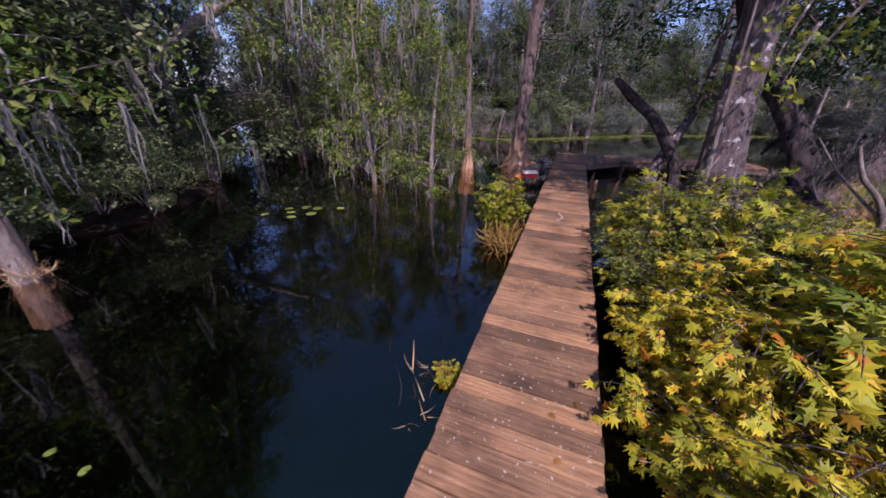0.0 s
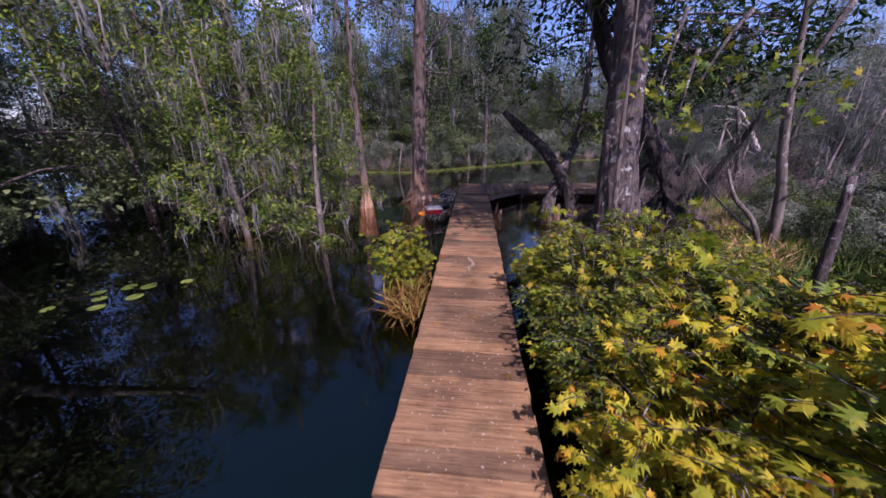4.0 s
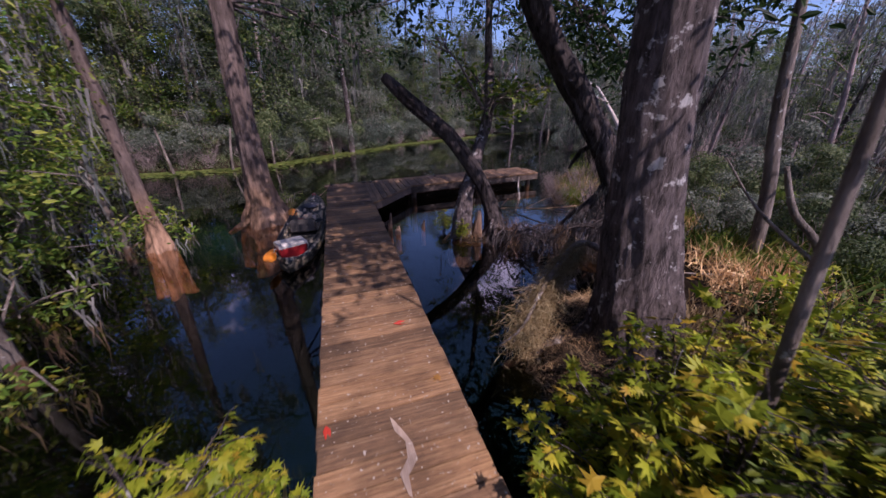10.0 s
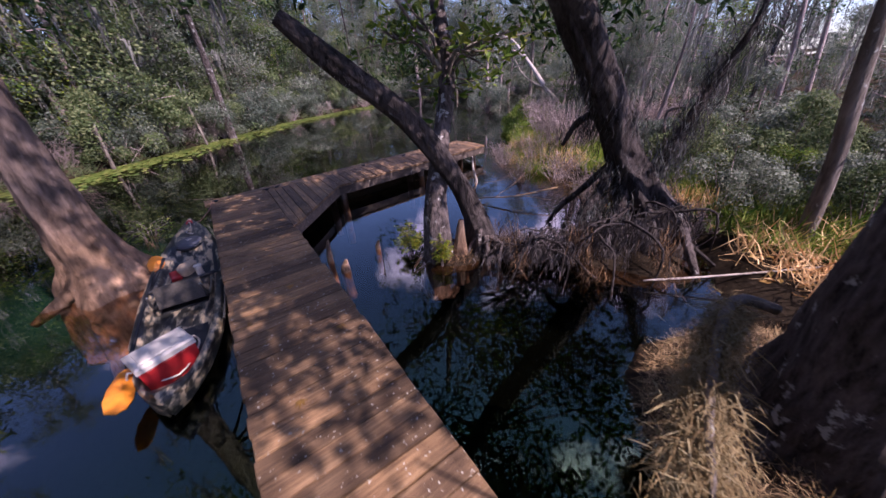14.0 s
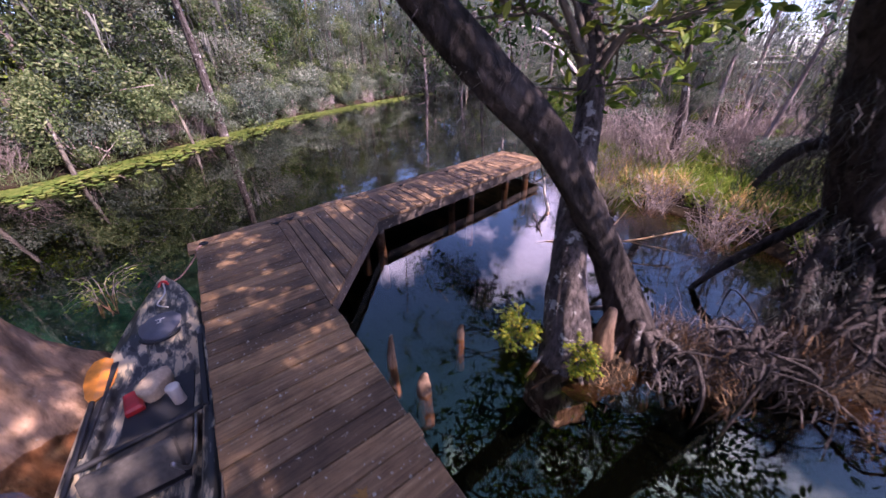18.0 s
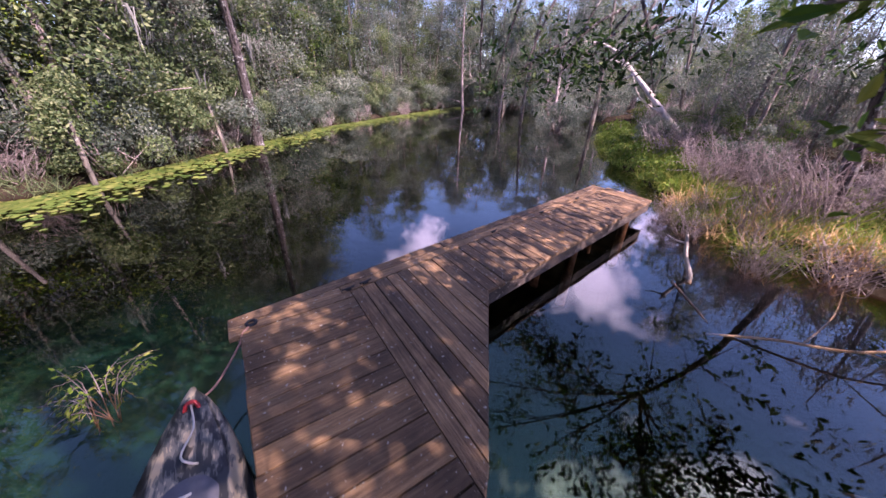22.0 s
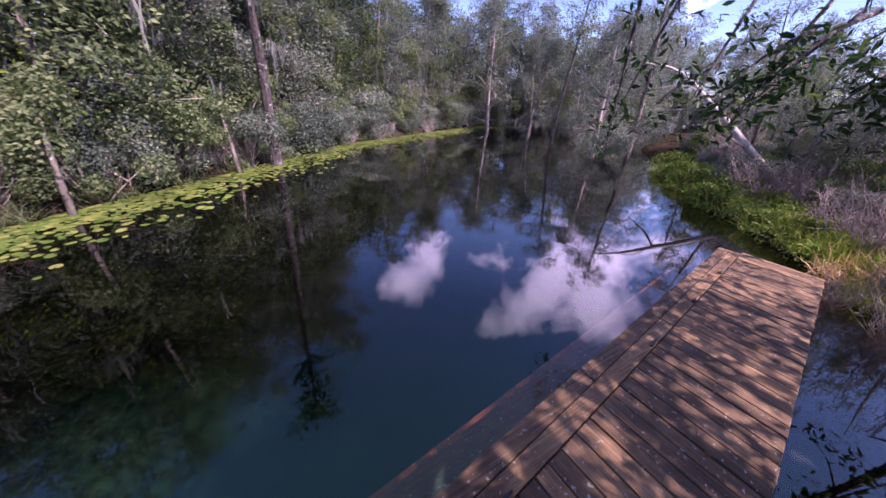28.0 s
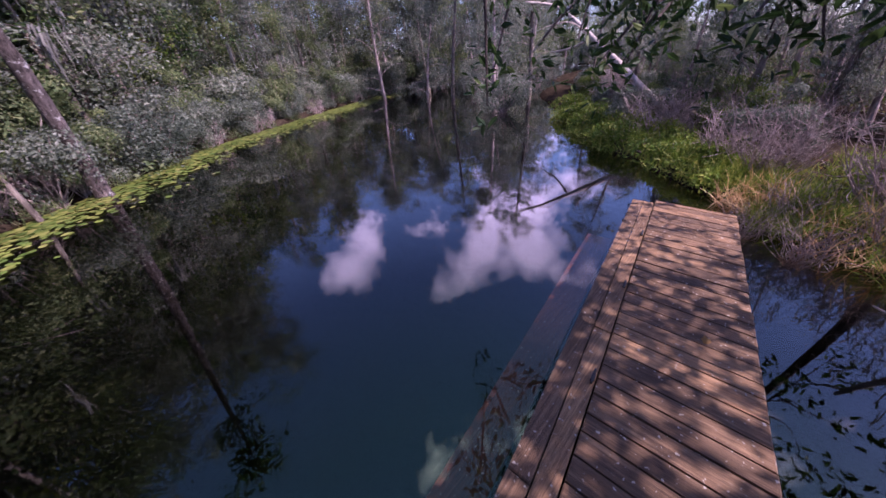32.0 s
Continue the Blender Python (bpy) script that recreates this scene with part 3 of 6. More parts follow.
def tree_meshes(seed, h, r0, lean, crown_r, crown_lo, tips, per, size, leaf, wood, shape=KITE, faces=KITE_F, moss=0, spread=0.3, limbs=9, trunk_sides=9):
    """A slender swamp tree: trunk with limbs, crown of leaf sprays, hanging moss."""
    gen = np.random.default_rng(seed)
    axis_pts = [Vector((lean[0] * t * t * h + 0.12 * math.sin(3 * t + seed), lean[1] * t * t * h + 0.12 * math.cos(4 * t + seed), t * h - 0.3)) for t in (0, 0.1, 0.3, 0.5, 0.7, 0.85, 1)]
    axis_pts[0].x, axis_pts[0].y = axis_pts[1].x, axis_pts[1].y
    rad = [r0 * 1.5, r0 * 1.1, r0 * 0.9, r0 * 0.75, r0 * 0.5, r0 * 0.3, r0 * 0.08]
    pieces, ends = [], []
    for i in range(limbs):
        t = crown_lo + (0.95 - crown_lo) * (i + gen.uniform(0, 1)) / limbs
        k = min(int(t * 6), 5)
        foot = axis_pts[k].lerp(axis_pts[k + 1], t * 6 - k)
        an = gen.uniform(0, 6.283)
        reach = crown_r * gen.uniform(0.55, 1.1) * (1.15 - 0.75 * t)
        tip = foot + Vector((math.cos(an) * reach, math.sin(an) * reach, gen.uniform(-0.1, 0.7) * reach))
        mid = foot.lerp(tip, 0.5) + Vector((0, 0, 0.12 * reach))
        pieces.append(tube([foot, mid, tip], [r0 * 0.32 * (1.1 - t), r0 * 0.2 * (1.1 - t), 0.008], 5))
        for j in range(max(1, tips // limbs)):
            u = gen.uniform(0.25, 1.05)
            c = foot.lerp(tip, u) + Vector(gen.normal(size=3) * 0.22 * crown_r * 0.6)
            ends.append(tuple(c))
    lv, lf = leafy(ends, per, (spread, spread, spread * 0.6), size, shape, faces, gen, 0.45)
    out = [mesh_from("trunk", *tube(axis_pts, rad, trunk_sides, 0.15, seed), wood, True), mesh_from("crown", lv, lf, leaf), mesh_from("bough", *join(*pieces), wood, True)]
    if moss:
        mp = np.array(ends)[gen.integers(0, len(ends), moss)] + gen.normal(size=(moss, 3)) * (0.2, 0.2, 0.1)
        mv, mf = strands(mp, gen.uniform(0.35, 1.1, moss), gen)
        out.append(mesh_from("moss", mv, mf, moss_mat))
    return out


def strands(tops, lengths, gen, width=0.02, per=6):
    """Beards of moss: narrow, wavy hanging ribbons."""
    v, f = [], []
    for p, ln in zip(tops, lengths):
        for s in range(per):
            an = gen.uniform(0, 6.283)
            w = np.array([math.cos(an), math.sin(an), 0]) * width * gen.uniform(0.4, 1.0)
            c = np.asarray(p) + gen.normal(size=3) * (0.06, 0.06, 0.05)
            l2, o = ln * gen.uniform(0.5, 1.0), len(v)
            for k in range(4):
                q = c + np.array([0.03 * math.sin(k * 2 + s), 0.03 * math.cos(k * 1.7 + s), -l2 * k / 3])
                t = (1.0, 0.8, 0.5, 0.08)[k]
                v += [q - w * t, q + w * t]
            f += [(o + 2 * k, o + 2 * k + 1, o + 2 * k + 3, o + 2 * k + 2) for k in range(3)]
    return v, f


def place_tree(name, meshes, m, label, group="", category="tree"):
    ob = thing(name, m, label, category, group)
    for nm, me in zip(("trunk", "crown", "bough", "moss"), meshes):
        part(nm, me, ob)
    return ob


# ---------------------------------------------------------------- trees that stand by the walk
def trunk_tree(name, label, axis_pts, radii, wood, sides=24, flute=0, amp=0.0, seed=1, rough=0.12, furrow=0.12):
    ob = thing(name, pose(*axis_pts[0][:2], WATER), label, "tree")
    base = Vector((*axis_pts[0][:2], WATER))
    v, f = tube([Vector(q) - base for q in axis_pts], radii, max(sides, 40), rough, seed, flute, amp, True, furrow, 12)
    part("trunk", mesh_from("trunk", v, f, wood, True), ob)
    return ob, base


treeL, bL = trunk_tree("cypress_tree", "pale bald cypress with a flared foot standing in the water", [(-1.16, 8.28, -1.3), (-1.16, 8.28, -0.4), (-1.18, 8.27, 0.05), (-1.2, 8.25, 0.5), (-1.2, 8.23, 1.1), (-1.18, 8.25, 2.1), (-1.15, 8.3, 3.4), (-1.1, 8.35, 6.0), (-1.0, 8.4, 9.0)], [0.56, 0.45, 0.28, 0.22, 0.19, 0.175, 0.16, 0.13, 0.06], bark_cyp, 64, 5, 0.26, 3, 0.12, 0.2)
bigT, bB = trunk_tree("old_tree", "massive furrowed tree trunk with lichen beside the boardwalk", [(2.7, 2.95, -0.9), (2.68, 2.97, -0.3), (2.58, 3.0, 0.4), (2.48, 3.04, 1.0), (2.4, 3.07, 1.8), (2.36, 3.1, 2.6), (2.3, 3.18, 3.6), (2.2, 3.35, 6.0), (2.1, 3.55, 9.5)], [0.6, 0.45, 0.31, 0.25, 0.215, 0.205, 0.2, 0.16, 0.06], bark_dark, 84, 7, 0.07, 5, 0.1, 0.08)
leanA, bA = trunk_tree("leaning_dead_tree", "dark dead trunk leaning over the boardwalk, broken at its top", [(2.8, 6.0, -0.9), (2.82, 6.05, -0.3), (2.82, 6.28, 0.15), (2.64, 6.46, 0.62), (2.19, 6.66, 1.29), (1.78, 6.78, 1.66), (1.42, 6.84, 1.95), (1.15, 6.9, 2.2)], [0.24, 0.18, 0.13, 0.12, 0.115, 0.11, 0.095, 0.06], bark_black, 16, 0, 0, 8, 0.25)
leanB, bBt = trunk_tree("twin_tree", "grey lichened tree rising from a rooty hummock in the pool", [(2.28, 6.3, -0.9), (2.3, 6.33, -0.3), (2.42, 6.5, 0.28), (2.62, 6.68, 0.7), (2.78, 6.8, 1.1), (2.95, 6.92, 1.5), (3.1, 7.15, 2.0), (3.2, 7.5, 2.8), (3.2, 7.7, 4.4)], [0.26, 0.19, 0.13, 0.11, 0.1, 0.1, 0.09, 0.07, 0.03], bark_dark, 16, 0, 0, 9, 0.2)
rootT, bR = trunk_tree("mossy_tree", "dark leaning tree on a tangle of roots, hung with moss", [(4.52, 4.75, -0.9), (4.55, 4.82, -0.3), (4.62, 5.1, 0.23), (4.58, 5.38, 0.7), (4.32, 5.5, 1.2), (3.88, 5.64, 1.85), (3.5, 5.76, 2.4), (3.05, 5.95, 3.2), (2.6, 6.2, 4.6), (2.3, 6.4, 6.4)], [0.52, 0.36, 0.25, 0.21, 0.2, 0.19, 0.18, 0.15, 0.11, 0.05], bark_black, 24, 6, 0.25, 11, 0.3)

# ---------------------------------------------------------------- bushes by the boardwalk
def spray_shrub(seed, r, h, boughs, twigs, per, size, shape, faces, leaf, wood, low=0.25, twig=0.24, fold=0.35, rise=0.75):
    """A bush of arching boughs; leaves sit in flat sprays along the twigs, with gaps between the tiers."""
    gen = np.random.default_rng(seed)
    pieces, pts, dirs, ups, sz = [], [], [], [], []
    for i in range(boughs):
        an, q = 6.283 * (i + gen.uniform(-0.4, 0.4)) * 0.382, math.sqrt(gen.uniform(0.03, 1))
        top = h * (1 - 0.4 * q * q) * gen.uniform(low + 0.3, 1.0)
        out = Vector((math.cos(an), math.sin(an), 0))
        foot = Vector((gen.normal() * 0.07, gen.normal() * 0.07, -0.2))
        tip = out * r * q + Vector((0, 0, top))
        mid = out * r * q * 0.42 + Vector((gen.normal() * 0.04, gen.normal() * 0.04, top * rise))
        pieces.append(tube([foot, mid, tip], [0.007, 0.005, 0.002], 5))
        for j in range(twigs):
            t = low + (1 - low) * (j + gen.uniform(0, 1)) / twigs
            c = foot * (1 - t) ** 2 + mid * 2 * t * (1 - t) + tip * t * t
            a2 = an + gen.normal() * 1.1
            d = Vector((math.cos(a2), math.sin(a2), gen.uniform(-0.35, 0.3))).normalized()
            ln = twig * gen.uniform(0.5, 1.2)
            end = c + d * ln + Vector((0, 0, -0.05 * ln))
            pieces.append(tube([c, c.lerp(end, 0.5) + Vector((0, 0, 0.02)), end], [0.004, 0.003, 0.0015], 3, cap=False))
            side = Vector((-d.y, d.x, 0)).normalized()
            tilt = Vector(gen.normal(size=3) * 0.4) + Vector((0, 0, 1)) + d * fold * 0.7
            for k in range(per):
                u = (k + 0.6) / per
                pts.append(tuple(c.lerp(end, u) + Vector(gen.normal(size=3) * 0.008)))
                dirs.append(tuple(d * (0.5 + u) + side * (1 if k % 2 else -1) * (1.3 - u) + Vector((0, 0, -fold * gen.uniform(0.2, 1.2)))))
                ups.append(tuple(tilt))
                sz.append(size * gen.uniform(0.6, 1.2))
    lv, lf = scatter(pts, sz, shape, faces, gen, droop=np.array(dirs), out=np.array(ups))
    return mesh_from("wood", *join(*pieces), wood, True), mesh_from("foliage", lv, lf, leaf)


gum = [spray_shrub(100 + i, 0.7, 1.3, 32, 13, 10, 0.072, STAR, STAR_F, leaf_yel, bark_dark, fold=1.0) for i in range(3)]
for bx, by, rz, sc, kind in [(1.62, -1.75, 0, 0.9, 0), (1.6, -1.1, 70, 0.95, 1), (1.62, -0.45, 150, 1.0, 2), (2.3, -1.5, 200, 1.15, 0), (2.4, -0.7, 20, 1.3, 1), (3.15, -1.15, 250, 1.25, 2), (2.2, 0.1, 60, 1.2, 0), (2.9, -1.95, 170, 1.1, 1), (3.6, -1.5, 30, 1.25, 0), (2.4, -2.9, 240, 0.85, 2), (2.3, -2.35, 310, 0.9, 1), (3.1, -0.3, 90, 1.1, 0), (1.75, -2.55, 130, 0.75, 2)]:
    place_shrub("sweetgum_shrub", gum[kind], pose(bx, by, WATER + 0.02, 0, 0, rz) @ Matrix.Scale(sc, 4), "yellow-green lobed-leaf shrub crowding the boardwalk edge", group="shrubs along the boardwalk")
green_gum = [spray_shrub(150 + i, 0.6, 1.75, 20, 11, 8, 0.085, STAR, STAR_F, leaf_bright, bark_dark, 0.35) for i in range(2)]
for i, (bx, by, rz, sc) in enumerate([(2.3, -0.75, 300, 1.08), (3.0, -0.3, 180, 1.12), (3.5, 2.2, 50, 0.7), (2.5, 0.3, 20, 0.85)]):
    place_shrub("sweetgum_shrub", green_gum[i % 2], pose(bx, by, WATER + 0.02, 0, 0, rz) @ Matrix.Scale(sc, 4), "fresh green lobed-leaf shrub rising behind the yellow ones", group="shrubs along the boardwalk")
fine_shrub = [spray_shrub(140 + i, 0.62, 1.8, 32, 16, 12, 0.058, OVAL, OVAL_F, (leaf_fine, leaf_fine, leaf_gum)[i], bark_dark, 0.1, 0.26, 0.2) for i in range(3)]
for i, (bx, by, rz, sc) in enumerate([(1.5, 0.3, 10, 0.8), (1.52, 0.85, 100, 0.96), (1.5, 1.45, 240, 0.86), (2.1, 0.5, 60, 1.0), (2.1, 1.3, 150, 1.02), (2.7, 1.4, 210, 0.85), (1.75, 2.0, 330, 0.7)]):
    place_shrub("fine_leaved_shrub", fine_shrub[i % 3], pose(bx, by, WATER, 0, 0, rz) @ Matrix.Scale(sc, 4), "dark green shrub with feathery sprays of small leaves", group="shrubs along the boardwalk")
lime_shrub = spray_shrub(160, 0.5, 1.55, 17, 9, 7, 0.1, STAR, STAR_F, leaf_sun, bark_dark, 0.3)
for bx, by, rz, sc in [(1.45, 1.95, 10, 0.8), (1.95, 2.1, 100, 0.85), (1.46, 1.2, 240, 0.82), (2.5, 1.9, 150, 0.9), (1.45, 0.5, 60, 0.75), (1.9, 1.5, 20, 1.0), (2.1, 0.6, 290, 1.05), (1.55, 1.6, 200, 0.95), (2.3, 1.35, 80, 1.08), (1.6, 0.85, 330, 0.92)]:
    place_shrub("sapling_shrub", lime_shrub, pose(bx, by, WATER, 0, 0, rz) @ Matrix.Scale(sc, 4), "lime-green lobed-leaf sapling among the darker shrubs", group="shrubs along the boardwalk")
side_bush = spray_shrub(180, 0.4, 1.05, 30, 10, 8, 0.062, STAR, STAR_F, leaf_sun, bark_dark, 0.2, 0.16)
weed_sprig = spray_shrub(185, 0.6, 0.75, 9, 6, 5, 0.07, OVAL, OVAL_F, leaf_lime, twig_mat, 0.3, 0.22)
place_shrub("water_weed", weed_sprig, pose(-0.95, 9.75, WATER - 0.1, 0, 0, 90) @ Matrix.Scale(0.62, 4), "yellow-green water weed beside the dock corner")
place_shrub("waterside_shrub", side_bush, pose(-0.45, 2.2, WATER, 0, 0, 40) @ Matrix.Scale(1.08, 4), "bright yellow-green seedling bush growing by the planks")
gold_bush = spray_shrub(182, 0.36, 1.0, 20, 8, 7, 0.08, STAR, STAR_F, leaf_yel, bark_dark, 0.2, 0.16)
place_shrub("fern_clump", gold_bush, pose(-0.16, -1.0, WATER - 0.1, 0, 0, 0) @ Matrix.Scale(0.35, 4), "small golden fern clump at the boardwalk's edge")

# ---------------------------------------------------------------- crowns and moss of the near trees
def add_crown(tree, base, seed, centres, n_tips, reach, per, size, leaf, shape=OVAL, faces=OVAL_F, spread=0.16, limb_from=None, moss=0, drop=0.0, wood=None):
    """Leaf sprays on thin limbs round some centres above a trunk."""
    gen = np.random.default_rng(seed)
    tips, pieces = [], []
    for c in centres:
        c = Vector(c) - base
        for i in range(n_tips):
            tips.append(tuple(c + Vector(gen.normal(size=3) * (reach, reach, reach * 0.6))))
        if limb_from is not None:
            foot = Vector(limb_from) - base
            mid = foot.lerp(c, 0.5) + Vector((0, 0, 0.15))
            pieces.append(tube([foot, mid, c], [0.035, 0.02, 0.008], 6, 0.1))
            for i in range(7):
                e = Vector(tips[-1 - (i * (n_tips // 8 + 1)) % n_tips])
                pieces.append(tube([mid.lerp(c, gen.uniform(0.2, 1)), (mid.lerp(c, 0.8) + e) / 2, e], [0.014, 0.009, 0.003], 4))
    lv, lf = leafy(tips, per, (spread, spread, spread * 0.7), size, shape, faces, gen, 0.35, drop)
    part("crown", mesh_from("crown", lv, lf, leaf), tree)
    if pieces:
        part("limb", mesh_from("limb", *join(*pieces), wood or bark_dark, True), tree)
    if moss:
        mp = np.array(tips)[gen.integers(0, len(tips), moss)]
        part("moss", mesh_from("moss", *strands(mp, gen.uniform(0.3, 1.2, moss), gen), moss_mat), tree)


add_crown(treeL, bL, 45, [(0.3, 8.9, 3.2), (-0.4, 10.4, 2.9), (1.3, 10.6, 3.0), (-1.3, 9.8, 3.0)], 22, 0.42, 12, 0.11, leaf_dark, spread=0.14, limb_from=(-1.16, 8.28, 3.3), moss=16)
add_crown(treeL, bL, 41, [(-0.4, 8.9, 4.6), (-1.4, 9.6, 5.4), (0.4, 7.9, 5.2), (-1.0, 8.3, 7.0)], 16, 0.75, 18, 0.11, leaf_mid, spread=0.2, limb_from=(-1.16, 8.28, 3.3), moss=60)
# extra centres out of view thicken this crown to shade the deck
add_crown(bigT, bB, 42, [(1.6, 3.2, 4.6), (2.9, 4.4, 4.4), (3.6, 2.6, 4.8), (2.1, 2.2, 5.2), (2.4, 3.6, 6.4), (1.2, 4.2, 5.6), (2.2, 2.4, 4.3), (1.9, 1.6, 5.0), (2.7, 3.2, 5.4), (3.2, 3.6, 4.8), (2.6, 4.6, 5.2), (3.4, 4.6, 5.4), (3.0, 5.6, 5.0), (2.4, 3.9, 4.6)], 30, 0.75, 20, 0.15, leaf_dark, spread=0.17, limb_from=(2.47, 3.3, 4.1), moss=50)
add_crown(rootT, bR, 43, [(2.2, 6.6, 4.4), (1.4, 5.6, 5.2), (3.4, 7.2, 4.6), (2.6, 5.0, 5.0), (0.9, 7.2, 5.4), (3.9, 6.0, 4.4), (2.0, 5.0, 4.2), (1.7, 8.3, 3.5), (2.9, 5.8, 5.6), (5.0, 5.5, 2.9), (5.5, 6.3, 3.2), (4.7, 6.6, 2.9), (5.3, 4.7, 3.2), (6.2, 5.4, 3.6), (4.6, 6.8, 4.6), (5.4, 7.0, 4.4)], 25, 0.8, 20, 0.15, leaf_dark, spread=0.16, limb_from=(2.9, 6.05, 3.7), moss=0)
add_crown(leanB, bBt, 44, [(2.6, 7.55, 2.1), (3.3, 6.95, 1.85), (3.1, 7.05, 1.5), (3.5, 6.75, 2.0), (2.9, 7.4, 2.3), (2.2, 7.6, 2.9), (3.0, 6.6, 1.9)], 9, 0.26, 9, 0.13, leaf_mid, spread=0.1, limb_from=(2.98, 6.96, 1.6), wood=bark_grey)
# beards of dark moss on the leaning trunks
for tree, base, pts in ((leanA, bA, [(1.75, 6.78, 1.58), (1.45, 6.83, 1.85), (1.62, 6.8, 1.7)]), (rootT, bR, [(4.36, 5.62, 1.12), (4.26, 5.75, 1.14), (4.18, 5.88, 1.0), (4.12, 5.96, 0.82), (4.22, 5.82, 1.1), (3.86, 5.7, 1.7), (4.45, 5.2, 0.6), (4.95, 5.0, 0.85), (5.12, 4.9, 1.1), (5.25, 4.8, 1.45), (5.4, 4.7, 1.8), (5.5, 4.66, 2.1)])):
    g2 = np.random.default_rng(77)
    tops = np.array([Vector(q) - base for q in pts for _ in range(5)]) + g2.normal(size=(len(pts) * 5, 3)) * (0.1, 0.1, 0.06)
    part("moss", mesh_from("moss", *strands(tops, g2.uniform(0.1, 0.32, len(tops)) if tree is leanA else g2.uniform(0.15, 0.5, len(tops)), g2, 0.0032, 12), bark_dark if tree is leanA else moss_dark), tree)

# limbs and aerial roots of the mossy tree
for nm, pts3, rr, wood in (
        ("limb", [(4.42, 5.45, 1.05), (4.32, 5.7, 1.16), (4.2, 5.86, 1.05), (4.12, 5.97, 0.78)], [0.075, 0.06, 0.045, 0.02], bark_black),
        ("limb", [(4.72, 5.12, 0.35), (4.92, 5.02, 0.7), (5.02, 4.93, 1.1), (5.2, 4.85, 1.5), (5.28, 4.7, 2.0), (5.5, 4.72, 2.5)], [0.085, 0.07, 0.055, 0.042, 0.03, 0.01], bark_black),
        ("limb", [(4.85, 5.1, 0.95), (5.05, 5.2, 1.15), (5.3, 5.1, 1.2), (5.5, 5.2, 1.35)], [0.02, 0.015, 0.01, 0.004], bark_grey),
        ("limb", [(4.9, 5.0, 0.8), (5.2, 5.2, 0.8), (5.45, 5.3, 0.65)], [0.016, 0.011, 0.004], bark_grey),
        ("aerial_root", [(4.5, 5.42, 0.75), (4.2, 5.4, 0.3), (3.85, 5.35, 0.0), (3.5, 5.25, -0.45)], [0.045, 0.05, 0.045, 0.03], bark_black),
        ("aerial_root", [(4.55, 5.2, 0.5), (4.25, 5.1, 0.15), (3.95, 5.0, -0.1), (3.75, 4.85, -0.45)], [0.05, 0.055, 0.045, 0.03], bark_dark),
        ("aerial_root", [(4.6, 5.5, 0.6), (4.45, 5.75, 0.2), (4.25, 5.95, -0.1), (4.1, 6.1, -0.45)], [0.04, 0.045, 0.035, 0.025], bark_black),
        ("aerial_root", [(4.7, 4.95, 0.35), (4.6, 4.6, 0.05), (4.4, 4.35, -0.15), (4.25, 4.1, -0.45)], [0.06, 0.06, 0.05, 0.03], bark_dark)):
    part(nm, mesh_from(nm, *tube([Vector(q) - bR for q in pts3], rr, 9, 0.35, len(pts3)), wood, True), rootT)
# pale shaggy moss down the mossy tree's trunk, limb and roots
g2 = np.random.default_rng(79)
runs = (([(4.62, 5.1, 0.25), (4.58, 5.38, 0.75), (4.32, 5.5, 1.25), (3.95, 5.62, 1.75)], 0.2, 90), ([(4.75, 5.1, 0.4), (4.92, 5.02, 0.7), (5.02, 4.93, 1.1), (5.2, 4.85, 1.6), (5.3, 4.7, 2.1)], 0.1, 90), ([(4.4, 5.4, 0.6), (4.1, 5.38, 0.2), (3.75, 5.32, -0.1)], 0.07, 50), ([(4.5, 5.2, 0.45), (4.2, 5.1, 0.1), (3.9, 5.0, -0.1)], 0.07, 50), ([(4.68, 4.9, 0.3), (4.55, 4.55, 0.05)], 0.07, 25))
for mat, share in ((moss_mat, 0.55), (moss_dark, 1.0)):
    tops = []
    for run, thick, count in runs:
        for i in range(int(count * share)):
            t = g2.uniform(0, len(run) - 1.001)
            k = int(t)
            tops.append(tuple(Vector(run[k]).lerp(Vector(run[k + 1]), t - k) + Vector(g2.normal(size=3) * thick * 0.6) - bR))
    part("moss", mesh_from("moss", *strands(tops, g2.uniform(0.12, 0.42, len(tops)), g2, 0.006, 9), mat), rootT)
# roots of the mossy tree and of the twin trees
def root_set(tree, base, centre, n, reach, seed, wood, height=0.35, r=0.05):
    g2 = np.random.default_rng(seed)
    for i in range(n):
        an, ln = 6.283 * (i + g2.uniform(-0.3, 0.3)) / n, reach * g2.uniform(0.6, 1.2)
        d = Vector((math.cos(an), math.sin(an), 0))
        s = Vector(centre) - base
        a = s + d * 0.1 + Vector((0, 0, height * g2.uniform(0.6, 1.3)))
        b = s + d * ln * 0.45 + Vector((0, 0, 0.12 * g2.uniform(0, 1.5)))
        side = Vector((-d.y, d.x, 0)) * g2.uniform(-0.25, 0.25)
        c = s + d * ln + side + Vector((0, 0, -0.12))
        part("root", mesh_from("root", *tube([a, b, c], [r, r * 0.7, r * 0.3], 7, 0.3, i), wood, True), tree)


root_set(treeL, bL, (-1.16, 8.28, WATER), 7, 0.6, 12, bark_cyp, 0.36, 0.11)
root_set(rootT, bR, (4.55, 4.85, WATER), 13, 1.0, 5, bark_black, 0.5, 0.034)
root_set(leanA, bA, (2.82, 6.05, WATER), 9, 0.6, 6, bark_dark, 0.3, 0.04)
root_set(leanB, bBt, (2.3, 6.33, WATER), 7, 0.45, 8, bark_grey, 0.25, 0.035)
g2 = np.random.default_rng(14)
